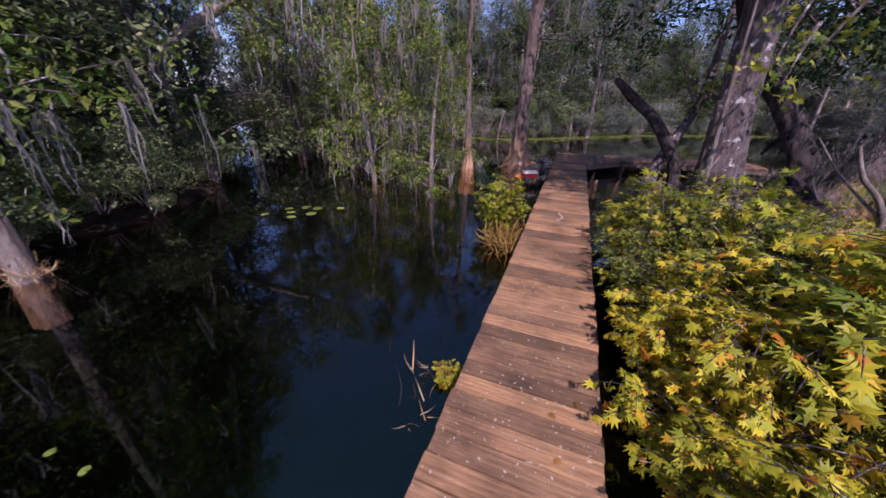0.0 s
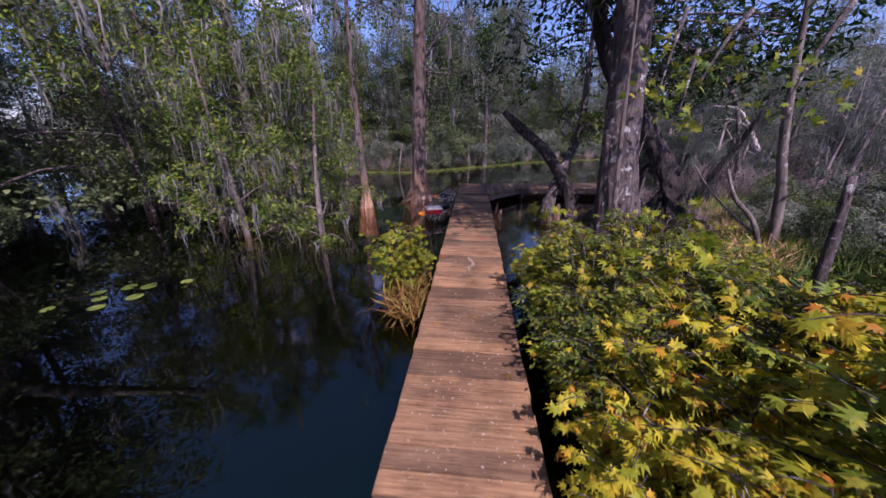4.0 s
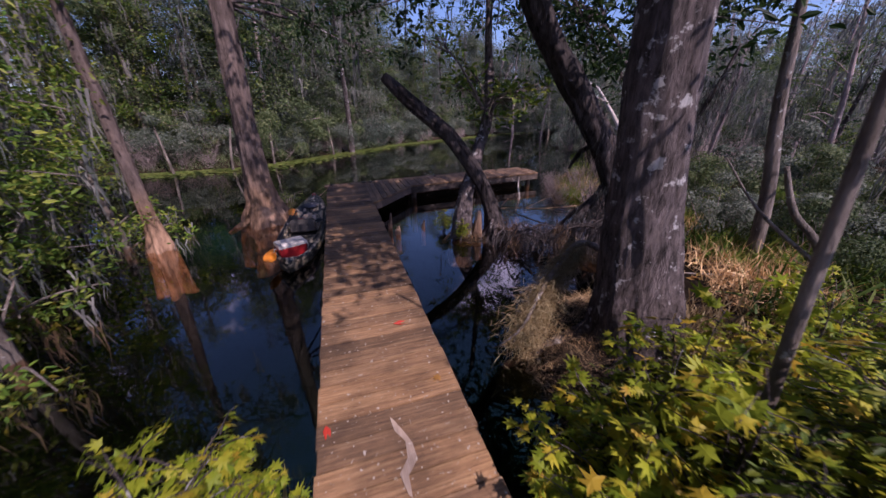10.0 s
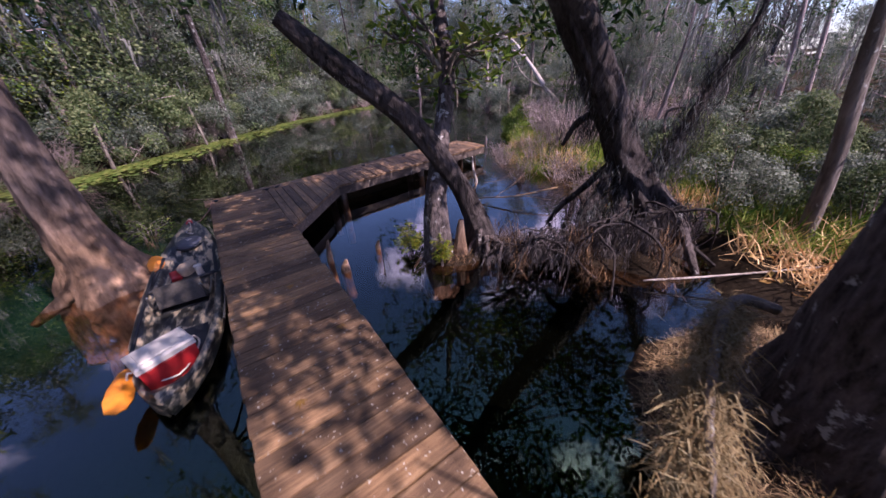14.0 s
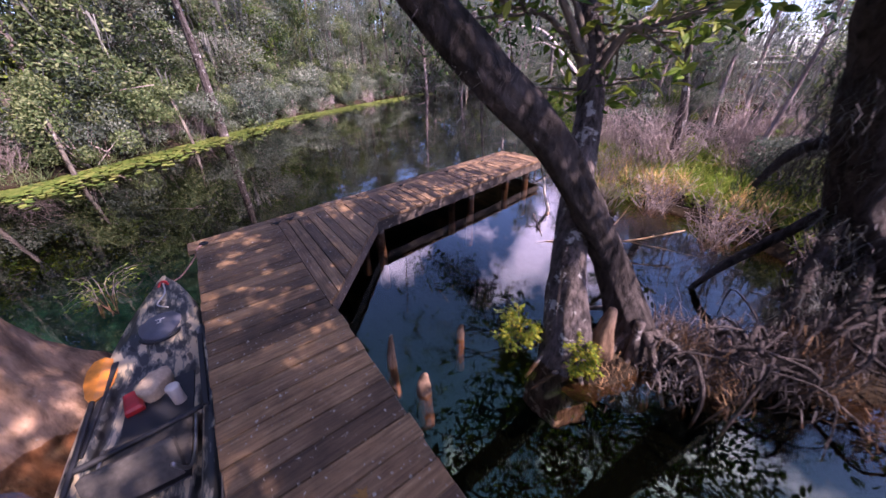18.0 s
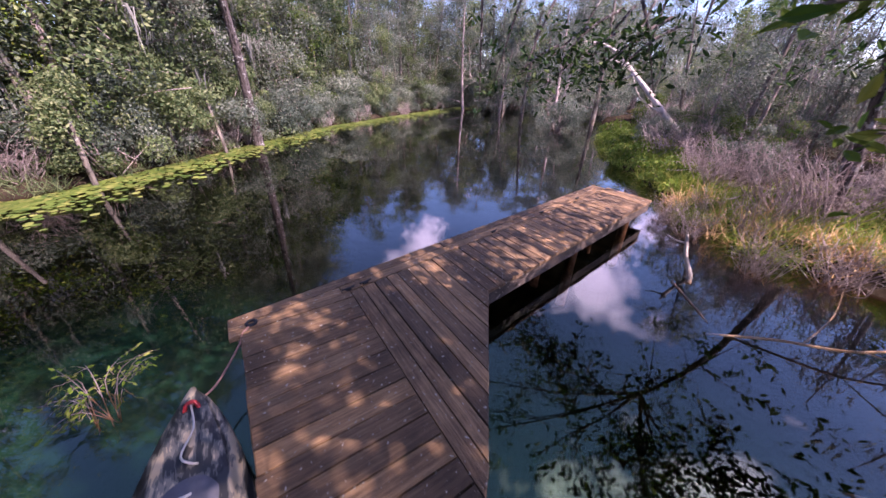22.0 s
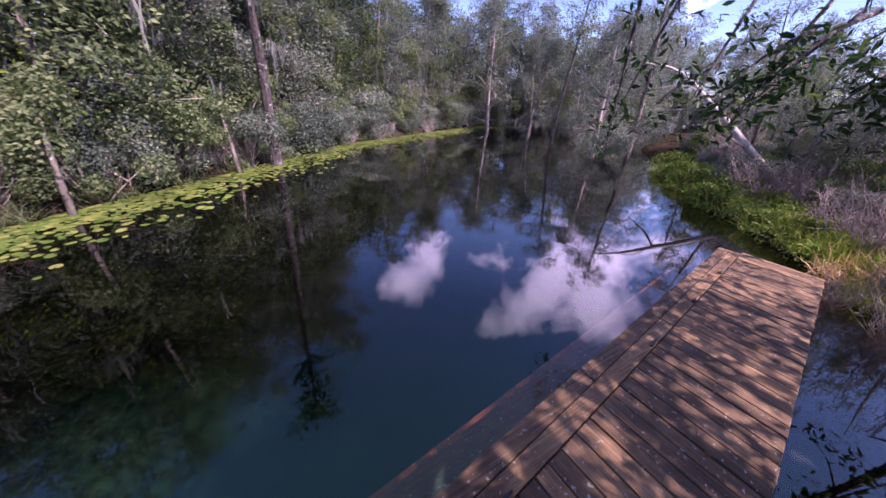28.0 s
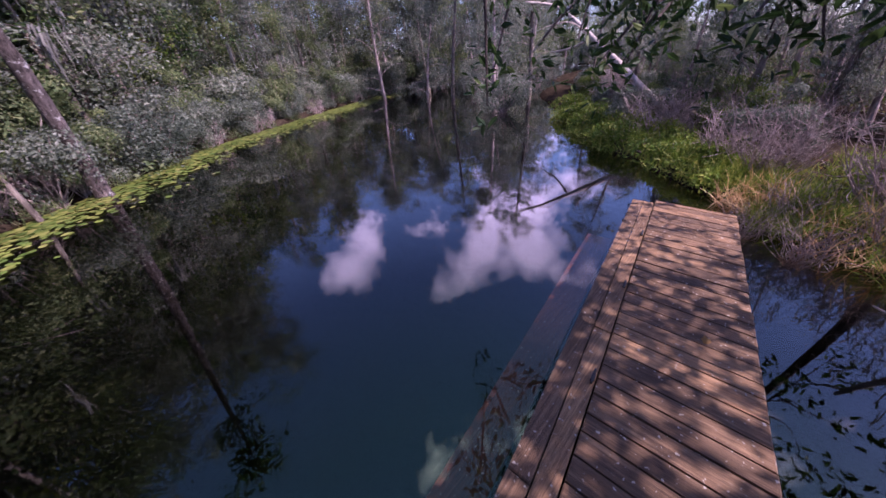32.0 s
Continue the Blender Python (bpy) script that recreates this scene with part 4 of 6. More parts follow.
ridge = [Vector((2.75, 5.75, -0.22)), Vector((3.2, 5.45, -0.12)), Vector((3.7, 5.1, -0.02)), Vector((4.3, 4.85, 0.1)), Vector((4.8, 4.75, 0.05))]
for i in range(58):
    t = g2.uniform(0, 3.999)
    k = int(t)
    c = ridge[k].lerp(ridge[k + 1], t - k) + Vector(g2.normal(size=3) * 0.07)
    an = g2.uniform(0, 6.283)
    d = Vector((math.cos(an), math.sin(an), 0)) * g2.uniform(0.25, 0.75)
    if i % 3 == 0:
        d = (ridge[k + 1] - ridge[k]) * g2.choice((-1, 1)) * g2.uniform(0.6, 1.2)
    m1 = c + d * 0.35 + Vector((0, 0, g2.uniform(-0.02, 0.1)))
    m2 = c + d * 0.75 + Vector(g2.normal(size=3) * 0.07)
    e = c + d * 1.1
    e.z = WATER - 0.08
    rr = g2.uniform(0.006, 0.02)
    part("root", mesh_from("root", *tube([c - bR, m1 - bR, m2 - bR, e - bR], [rr, rr * 0.9, rr * 0.7, rr * 0.4], 6, 0.35, i), bark_black, True), rootT)
root_set(bigT, bB, (2.7, 2.97, WATER), 9, 1.1, 9, bark_dark, 0.4, 0.09)


def hair(name, label, tops, lengths, seed, mat, width=0.008, per=22, parent=None):
    g2 = np.random.default_rng(seed)
    me = mesh_from(name, *strands(tops, lengths, g2, width, per), mat)
    if parent is not None:
        return part("moss", me, parent, label)
    return tagged(new(name, me), label, "roots", kind="stuff")


# pale fibrous root mat hanging from a limb of the old tree
g2 = np.random.default_rng(31)
line = [Vector((2.42, 3.55, 0.56)), Vector((2.18, 3.5, 0.4)), Vector((1.92, 3.38, 0.2)), Vector((1.66, 3.22, 0.0))]
limb = tube([Vector((2.6, 3.4, 0.5)) - bB, line[0] - bB, line[1] - bB, line[2] - bB, line[3] - bB, Vector((1.45, 3.22, -0.15)) - bB], [0.03, 0.03, 0.026, 0.02, 0.012, 0.005], 7, 0.3, 2)
part("root_limb", mesh_from("root_limb", *limb, bark_grey, True), bigT)
pts, falls = [], []
for i in range(6500):
    t = g2.uniform(0, 2.999)
    k = int(t)
    c = line[k].lerp(line[k + 1], t - k)
    hang = (0.07 + 0.09 * t) * g2.uniform(0, 1)
    thick = 0.035 + 0.02 * t
    pts.append((c.x + g2.normal() * thick - bB.x, c.y + g2.normal() * thick - bB.y, max(c.z - hang + g2.normal() * 0.03, WATER + 0.03) - bB.z))
    falls.append((-0.35 + g2.normal() * 0.5, -0.1 + g2.normal() * 0.5, -0.9 + g2.normal() * 0.4))
fl_v, fl_f = scatter(pts, g2.uniform(0.06, 0.17, len(pts)), HAIR, HAIR_F, g2, droop=np.array(falls))
part("moss", mesh_from("moss", fl_v, fl_f, straw_mat), bigT, "pale orange straw-like fleece of hanging fine roots")
tops = [(2.95 + g2.normal() * 0.22, 2.55 + g2.normal() * 0.3, -0.05 + abs(g2.normal()) * 0.22) for _ in range(80)]
hair("root_mat", "pale dry root mat on the mud beside the old tree", tops, [0.35] * 80, 33, straw_mat, 0.006, 12)


for k, (p0, p1, hosts) in enumerate([((3.0, 5.95, 0.0), (2.85, 5.3, -0.28), 40), ((3.5, 5.2, 0.05), (3.2, 4.7, -0.25), 30), ((4.1, 4.5, 0.1), (3.7, 4.2, -0.25), 30), ((2.6, 5.95, -0.2), (2.2, 6.05, -0.32), 20)]):
    tops = [tuple(Vector(p0).lerp(Vector(p1), g2.uniform(0, 1)) + Vector(g2.normal(size=3) * 0.05)) for _ in range(hosts)]
    hair("root_mat", "orange-brown fibrous roots trailing into the pool", tops, [max(0.06, q[2] + 0.4) for q in tops], 340 + k, root_hair_mat, 0.004, 8)
tops = []
for i in range(230):
    t = g2.uniform(0, 3.999)
    k = int(t)
    tops.append(tuple(ridge[k].lerp(ridge[k + 1], t - k) + Vector(g2.normal(size=3) * (0.14, 0.14, 0.06)) - Vector((0, 0, 0.02))))
hair("root_mat", "dark shaggy moss and fine roots over the pool's root ridge", tops, [max(0.08, q[2] + 0.42) for q in tops], 348, moss_dark, 0.006, 12)
# dry mat of roots over the old tree's foot
pts = []
for i in range(5200):
    an, q = g2.uniform(0, 6.283), math.sqrt(g2.uniform(0, 1))
    pts.append((2.75 + 1.1 * math.sin(q * 1.571) * math.cos(an), 2.75 + 1.1 * math.sin(q * 1.571) * math.sin(an), WATER - 0.03 + 0.28 * math.cos(q * 1.571) + g2.uniform(0, 0.05)))
v, f = scatter(pts, g2.uniform(0.05, 0.14, len(pts)), BLADE, BLADE_F, g2, 0.65)
w, f2 = scatter([(a2, b2, c2 + 0.03) for a2, b2, c2 in pts * 2], g2.uniform(0.06, 0.18, 2 * len(pts)), FUZZ, HAIR_F, g2, 0.5)
tagged(new("dry_straw", mesh_from("dry_straw", w, f2, straw_mat)), "golden straw and fine dry roots strewn at the old tree's foot", "straw", kind="stuff")
tagged(new("root_mat", mesh_from("root_mat", v, f, root_hair_mat)), "brown matted roots over the old tree's muddy foot", "roots", kind="stuff")


# ---------------------------------------------------------------- hummocks, grass, lilies
def mound(name, label, x, y, r, h, mat, seed, squash=1.0):
    v, f = [], []
    for j in range(7):
        for i in range(20):
            an, q = 6.283 * i / 20, j / 6
            rr = r * math.sin(q * 1.571) * (1 + 0.3 * noise.noise(Vector((math.cos(an) * 1.5 + seed, math.sin(an) * 1.5, q * 2))))
            v.append((rr * math.cos(an), rr * math.sin(an) * squash, h * math.cos(q * 1.571) * (1 + 0.25 * noise.noise(Vector((an * 2, q * 4, seed)))) - 0.06))
    for j in range(6):
        f += [(j * 20 + i, (j + 1) * 20 + i, (j + 1) * 20 + (i + 1) % 20, j * 20 + (i + 1) % 20) for i in range(20)]
    ob = new(name, mesh_from(name, v, f, mat, True))
    ob.matrix_basis = pose(x, y, WATER)
    return tagged(ob, label, "hummock", kind="structure")


mound("hummock", "mossy hummock under the twin trunks", 2.55, 6.15, 0.45, 0.1, mud_mat, 1, 0.7)
mound("hummock", "root hummock at the mossy tree", 4.2, 4.85, 0.7, 0.12, mud_mat, 5)
mound("hummock", "muddy foot of the old tree", 2.75, 2.75, 1.1, 0.28, mud_mat, 9)
mound("hummock", "grassy bank corner beyond the dock", 8.7, 9.3, 1.2, 0.14, mud_mat, 13)


def grass_patch(name, label, spots, n, size, seed, mat=None, shape=BLADE, faces=BLADE_F):
    g2 = np.random.default_rng(seed)
    pts, sz = [], []
    for cx, cy, r in spots:
        for i in range(n):
            an, q = g2.uniform(0, 6.283), math.sqrt(g2.uniform(0, 1)) * r
            px, py = cx + q * math.cos(an), cy + q * math.sin(an)
            pts.append((px, py, max(ground_z(px, py), WATER) + g2.uniform(-0.02, 0.14)))
            sz.append(size * g2.uniform(0.5, 1.2))
    v, f = scatter(pts, sz, shape, faces, g2, 0.12, (0.0, 0.0, 0.55))
    return tagged(new(name, mesh_from(name, v, f, mat or grass_mat)), label, "grass", kind="stuff")


WIDE = [(-0.035, 0, 0), (0.035, 0, 0), (0.03, 0.5, 0.12), (0, 1, 0.5), (-0.03, 0.5, 0.12)]
grass_patch("bright_grass", "bright green floating grass at the bank beyond the dock", [(8.8, 10.5, 0.7), (9.8, 11.7, 0.8), (11.2, 12.9, 0.9), (13.2, 14.2, 1.1), (8.2, 9.9, 0.6)], 1100, 0.2, 51, shape=WIDE)
grass_patch("bank_grass", "yellow-green sedge on the near bank", [(7.5, 8.6, 0.8), (6.8, 9.0, 0.45), (8.5, 7.9, 0.8), (7.8, 9.5, 0.5), (6.4, 8.0, 0.6), (7.3, 7.3, 0.8), (6.8, 6.9, 0.5), (6.7, 6.2, 0.6), (6.2, 5.3, 0.5), (6.0, 4.4, 0.7), (7.1, 5.6, 0.9), (5.4, 3.6, 0.6)], 1300, 0.24, 52)
grass_patch("dry_sedge", "dry straw-coloured sedge and stems by the water", [(6.5, 8.4, 0.6), (7.2, 9.4, 0.4), (6.5, 7.4, 0.4), (4.9, 3.5, 0.6), (5.5, 4.8, 0.3), (6.3, 6.2, 0.35), (4.4, 3.0, 0.5)], 420, 0.3, 53, straw_mat)
place_shrub("hummock_fern", green_gum[0], pose(2.05, 6.62, WATER - 0.05, 0, 0, 30) @ Matrix.Scale(0.3, 4), "small green leafy plant on the twin trees' hummock")
place_shrub("hummock_fern", green_gum[1], pose(2.25, 6.15, WATER - 0.05, 0, 0, 130) @ Matrix.Scale(0.26, 4), "low green plant among the trunks' roots")
grass_patch("pool_sedge", "yellow sedge tuft at a leaning trunk's foot", [(-5.3, -1.53, 0.18)], 160, 0.22, 58, straw_mat)
grass_patch("far_sedge", "pale green sedge along the far water's edge", [(x0, far_y(x0) + 0.35, 0.55) for x0 in (-8, -7, -6, -5, -4, -3, -2, -1, 0, 1.2, 2.4, 3.6, 5, 6.4, 8)], 260, 0.32, 59, leaf_far)
grass_patch("brown_fern", "withered orange-brown fern fronds under the seedling bush", [(-0.35, 1.9, 0.28), (-0.25, 1.6, 0.2), (-0.2, 2.2, 0.2)], 130, 0.34, 54, litter_mat, WIDE)
grass_patch("edge_reeds", "thin reeds beside the boardwalk", [(-0.3, -1.1, 0.16), (-0.25, -1.45, 0.12)], 9, 0.24, 55, straw_mat)
grass_patch("bank_weeds", "weeds and vines on the near bank", [(4.8, 2.0, 1.2), (6.2, 3.8, 1.4), (4.6, 0.3, 1.0), (7.0, 5.6, 1.0)], 900, 0.35, 56, leaf_mid, WIDE)
# fallen leaves and litter over the near bank
g2 = np.random.default_rng(57)
pts = []
for i in range(5200):
    px, py = g2.uniform(1.4, 9), g2.uniform(-4, 9.5)
    if land(px, py) > 0.45:
        pts.append((px, py, ground_z(px, py) + g2.uniform(0.005, 0.05)))
v, f = scatter(pts, g2.uniform(0.05, 0.11, len(pts)), KITE, KITE_F, g2, 0.75)
tagged(new("leaf_litter", mesh_from("leaf_litter", v, f, litter_mat)), "brown fallen leaves on the mud", "leaf litter", kind="stuff")

PAD = [(0, 0, 0.004)] + [(0.5 * math.cos(a), 0.5 * math.sin(a), 0.006 * math.sin(3 * a)) for a in [0.2 + 5.9 * i / 11 for i in range(12)]]
PAD_F = [(0, i, i + 1) for i in range(1, 12)]
g2 = np.random.default_rng(61)
pts, sz = [], []
for i in range(11000):
    px = g2.uniform(-9, 18)
    d = abs(g2.normal()) * 0.5
    dens = 0.5 + 0.5 * noise.noise(Vector((px * 0.7, 2, 0)))
    if g2.uniform() > 0.45 + 0.55 * dens:
        continue
    pts.append((px + 0.5 * d, far_y(px) - 0.1 - d * (0.9 + 0.6 * dens), WATER + 0.012 + g2.uniform(0, 0.02)))
    sz.append(g2.uniform(0.07, 0.14))
v, f = scatter(pts, sz, PAD, PAD_F, g2, 0.93)
tagged(new("lily_pads", mesh_from("lily_pads", v, f, lily_mat)), "yellow-green lily pads floating along the far bank", "lily pads", kind="stuff")
pad_me = mesh_from("lily_pad", PAD, PAD_F, lily_mat)
for i, (px, py) in enumerate([(-4.35, 1.95), (-4.1, 2.0), (-4.0, 1.7), (-4.4, 1.6), (-4.6, 1.75), (-4.2, 1.4), (-3.7, 2.2), (-4.75, 1.3), (-1.96, -2.51), (-2.3, -2.53)]):
    tagged(new("lily_pad", pad_me), "floating yellow-green lily pad", "lily pad", "lily pads in the black pool").matrix_basis = pose(px, py, WATER + 0.01, g2.uniform(-3, 3), g2.uniform(-3, 3), 47 * i) @ Matrix.Scale(g2.uniform(0.13, 0.2) if i < 8 else 0.06, 4)


# ---------------------------------------------------------------- kayak and what lies in it
camo_mat, n, l, p = node_mat("camouflage plastic")
a = noise_tex(n, l, 9.0, 3.0, 0.55, (1.8, 0.5, 1.6))
b = noise_tex(n, l, 8.0, 2.0, 0.5, (1.2, 0.7, 1.2))
r = ramp(n, [(0.40, (0.02, 0.02, 0.018)), (0.46, (0.09, 0.085, 0.07)), (0.51, (0.2, 0.175, 0.13)), (0.555, (0.42, 0.33, 0.21))])
r.color_ramp.interpolation = "CONSTANT"
l.new(a.outputs["Fac"], r.inputs["Fac"])
r2 = ramp(n, [(0.58, (1, 1, 1)), (0.6, (0.2, 0.2, 0.2))])
l.new(b.outputs["Fac"], r2.inputs["Fac"])
l.new(mixed(n, l, "MULTIPLY", 1.0, r.outputs["Color"], r2.outputs["Color"]), p.inputs["Base Color"])
p.inputs["Roughness"].default_value = 0.45


def plain(name, col, rough=0.5, metal=0.0, wear=0.25, scale=14.0):
    m, n, l, p = node_mat(name)
    a = noise_tex(n, l, scale, 5.0, 0.65)
    r = ramp(n, [(0.3, tuple(c * (1 - wear) for c in col)), (0.7, tuple(min(1.0, c * (1 + wear * 0.4)) for c in col))])
    l.new(a.outputs["Fac"], r.inputs["Fac"])
    l.new(r.outputs["Color"], p.inputs["Base Color"])
    p.inputs["Roughness"].default_value, p.inputs["Metallic"].default_value = rough, metal
    bump(n, l, p, a.outputs["Fac"], 0.12, 0.01)
    return m


orange_mat = plain("orange plastic", (0.75, 0.24, 0.015), 0.35)
red_mat = plain("red cooler plastic", (0.42, 0.02, 0.02), 0.4)
white_mat = plain("white cooler plastic", (0.6, 0.54, 0.46), 0.45, 0, 0.1)
black_mat = plain("black rubber", (0.015, 0.015, 0.017), 0.6)
grey_mat = plain("dark grey hatch plastic", (0.085, 0.085, 0.10), 0.5)
cloth_mat = plain("olive seat cloth", (0.07, 0.06, 0.05), 0.9, 0, 0.4, 40)
tan_mat = plain("tan cloth", (0.48, 0.36, 0.24), 0.9, 0, 0.3, 30)
rope_mat = plain("pink rope", (0.5, 0.26, 0.2), 0.8, 0, 0.4, 60)
metal_mat = plain("dull metal", (0.3, 0.29, 0.28), 0.4, 0.9)

KAY = pose(-0.395, 7.42, WATER, 0, 0, -3.2)
kayak = thing("kayak", KAY, "camouflage sit-on-top fishing kayak moored beside the dock", "kayak")
LK = 3.6


def kayak_station(u):
    w = 0.365 * max(0.0, 1 - abs(u) ** (2.4 if u > 0 else 3.2)) ** 0.75 + 0.012
    rise = 0.11 * max(0, u) ** 3 + 0.05 * max(0, -u) ** 3
    g = 0.17 + rise
    closed = min(1.0, max(0.0, (u - 0.42) / 0.12)) if u > 0 else min(1.0, max(0.0, (-u - 0.86) / 0.06))
    floor = 0.05 * (1 - closed) + (g + 0.03) * closed
    keel = -0.1 + 0.16 * abs(u) ** 5
    half = [(0.0, keel), (w * 0.62, keel + 0.03), (w * 0.95, 0.03 + rise * 0.3), (w * 1.0, g - 0.03), (w * 0.96, g), (w * 0.8, g + 0.004), (w * 0.72, floor * 0.5 + (g + 0.01) * 0.5), (w * 0.66, floor + 0.005), (w * 0.3, floor), (0.0, floor)]
    return half


v, f, NS = [], [], 45
for j in range(NS):
    u = -1 + 2 * j / (NS - 1)
    half = kayak_station(u)
    ring = half + [(-x, z) for x, z in half[-2:0:-1]]
    v += [(x, u * LK / 2, z) for x, z in ring]
NR = len(ring)
for j in range(NS - 1):
    f += [(j * NR + i, j * NR + (i + 1) % NR, (j + 1) * NR + (i + 1) % NR, (j + 1) * NR + i) for i in range(NR)]
f += [tuple(range(NR))[::-1], tuple((NS - 1) * NR + i for i in range(NR))]
part("hull", mesh_from("hull", v, f, camo_mat, True), kayak)


def disc(rx, ry, h, seg=28, dome=0.01, lip=0.012):
    v, f = [], []
    for q, z in ((1.0, 0), (1.0, h - lip * 0.5), (0.97, h), (0.55, h + dome * 0.7), (0.02, h + dome)):
        v += [(rx * q * math.cos(6.283 * i / seg), ry * q * math.sin(6.283 * i / seg), z) for i in range(seg)]
    for j in range(4):
        f += [(j * seg + i, j * seg + (i + 1) % seg, (j + 1) * seg + (i + 1) % seg, (j + 1) * seg + i) for i in range(seg)]
    f.append(tuple(4 * seg + i for i in range(seg)))
    return v, f


def ring_mesh(rx, ry, r, seg=28):
    pts = [(rx * math.cos(6.283 * i / seg), ry * math.sin(6.283 * i / seg), 0) for i in range(seg + 1)]
    return tube(pts, [r] * (seg + 1), 6)


hatch = part("bow_hatch", mesh_from("bow_hatch", *disc(0.15, 0.21, 0.03), grey_mat, True), kayak, "dark grey oval hatch lid", pose(0, 1.1, 0.2))
part("hatch_rim", mesh_from("hatch_rim", *ring_mesh(0.165, 0.225, 0.014), black_mat, True), hatch)
part("hatch_mark", mesh_from("hatch_mark", *join(box(-0.035, 0.03, 0.03, 0.045, 0.036, 0.041, 0.001), box(-0.02, 0.01, -0.02, -0.005, 0.037, 0.042, 0.001), box(-0.005, 0.008, -0.02, 0.04, 0.037, 0.042, 0.001)), white_mat), hatch, "small pale moulded mark")
part("grab_handle", mesh_from("grab_handle", *tube([(-0.04, 1.64, 0.27), (-0.02, 1.67, 0.31), (0.02, 1.67, 0.31), (0.04, 1.64, 0.27)], [0.012] * 4, 7), red_mat, True), kayak, "red bow grab handle")
for sx in (-1, 1):
    part("gear_rail", mesh_from("gear_rail", *box(-0.018, 0.018, -0.4, 0.4, 0, 0.016), black_mat), kayak, "", pose(sx * 0.29, 0.42, 0.172, 0, 0, sx * 3))
    part("side_strip", mesh_from("side_strip", *tube([(sx * 0.355, -0.9, 0.13), (sx * 0.378, -0.2, 0.135), (sx * 0.37, 0.5, 0.14)], [0.012] * 3, 6), tan_mat, True), kayak)
part("deck_mat", mesh_from("deck_mat", *box(-0.2, 0.2, -0.35, 0.55, 0.05, 0.06), black_mat), kayak, "black foam deck mat")
seat = part("seat", mesh_from("seat", *join(box(-0.22, 0.22, -0.32, 0.05, 0.1, 0.15, 0.02)), cloth_mat), kayak, "olive padded seat")
part("seat_back", mesh_from("seat_back", *box(-0.2, 0.2, -0.02, 0.03, 0.0, 0.22, 0.015), cloth_mat), seat, "", pose(0, -0.36, 0.13, -28))
for sx in (-1, 1):
    part("seat_frame", mesh_from("seat_frame", *tube([(sx * 0.235, 0.06, 0.12), (sx * 0.235, -0.34, 0.14), (sx * 0.215, -0.45, 0.34)], [0.011] * 3, 7), metal_mat, True), seat)
part("crossbar", mesh_from("crossbar", *tube([(-0.33, -0.08, 0.2), (0, -0.06, 0.21), (0.3, 0.0, 0.2)], [0.018] * 3, 8), black_mat, True), kayak)
part("tank_well_mat", mesh_from("tank_well_mat", *box(-0.2, 0.2, -1.45, -0.75, 0.05, 0.056), black_mat), kayak)

CM = KAY @ pose(-0.03, -1.32, 0.06, 0, 0, 26)
cooler = thing("cooler", CM, "small red cooler with a white lid in the kayak's stern", "cooler")
part("body", mesh_from("body", *box(-0.19, 0.19, -0.125, 0.125, 0.0, 0.22, 0.012, lambda x, y, z: (x * (0.93 + 0.3 * z), y * (0.93 + 0.3 * z), z)), red_mat), cooler)
lid = part("lid", mesh_from("lid", *box(-0.198, 0.198, -0.132, 0.132, 0.222, 0.275, 0.014), white_mat), cooler, "white lid")
part("lid_panel", mesh_from("lid_panel", *box(-0.15, 0.15, -0.09, 0.09, 0.273, 0.28, 0.004), white_mat), lid)
part("handle", mesh_from("handle", *tube([(-0.2, 0, 0.19), (-0.225, 0, 0.2), (-0.23, 0, 0.1), (0, -0.16, 0.06), (0.23, 0, 0.1), (0.225, 0, 0.2), (0.2, 0, 0.19)], [0.008] * 7, 6), white_mat, True), cooler, "white carrying handle")
bag_v, bag_f = disc(0.09, 0.13, 0.09, 18, 0.04)
bag_v = [(x * (1 + 0.3 * noise.noise(Vector((x * 18, y * 18, z * 9)))), y * (1 + 0.3 * noise.noise(Vector((y * 15, x * 9, z)))), z + 0.03 * noise.noise(Vector((x * 20, y * 20, 4)))) for x, y, z in bag_v]
tagged(new("bag", mesh_from("bag", bag_v, bag_f, tan_mat, True)), "crumpled tan cloth bag lying in the kayak", "bag").matrix_basis = KAY @ pose(-0.02, 0.5, 0.06, 0, 0, -25)
cup = thing("cup", KAY @ pose(0.12, 0.28, 0.06), "white travel cup standing in the kayak", "cup")
part("body", mesh_from("body", *disc(0.038, 0.038, 0.13, 20, 0.0), white_mat, True), cup)
part("lid", mesh_from("lid", *disc(0.042, 0.042, 0.02, 20, 0.004), white_mat, True), cup, "", pose(0, 0, 0.131))
tagged(new("red_pouch", mesh_from("red_pouch", *box(-0.05, 0.05, -0.1, 0.1, 0, 0.05, 0.015), red_mat)), "small red pouch on the kayak's deck", "pouch").matrix_basis = KAY @ pose(-0.15, 0.42, 0.062, 0, 0, 12)

pad = thing("paddle", KAY @ pose(-0.3, -0.42, 0.2, 0, 0, 1.5), "orange-bladed double paddle lying along the kayak's side", "paddle")
part("shaft", mesh_from("shaft", *tube([(0, -0.86, 0), (0, 0, 0.01), (0, 0.86, 0)], [0.015] * 3, 10), black_mat, True), pad, "black shaft")
BL = [(0, 0.0), (0.045, 0.06), (0.085, 0.2), (0.088, 0.33), (0.06, 0.44), (0, 0.47), (-0.05, 0.43), (-0.075, 0.33), (-0.07, 0.2), (-0.04, 0.06)]
bv = [(x, y, 0.012 - 2.2 * x * x) for x, y in BL] + [(0, 0.24, 0.024)] + [(x, y, -2.2 * x * x) for x, y in BL] + [(0, 0.24, 0.004)]
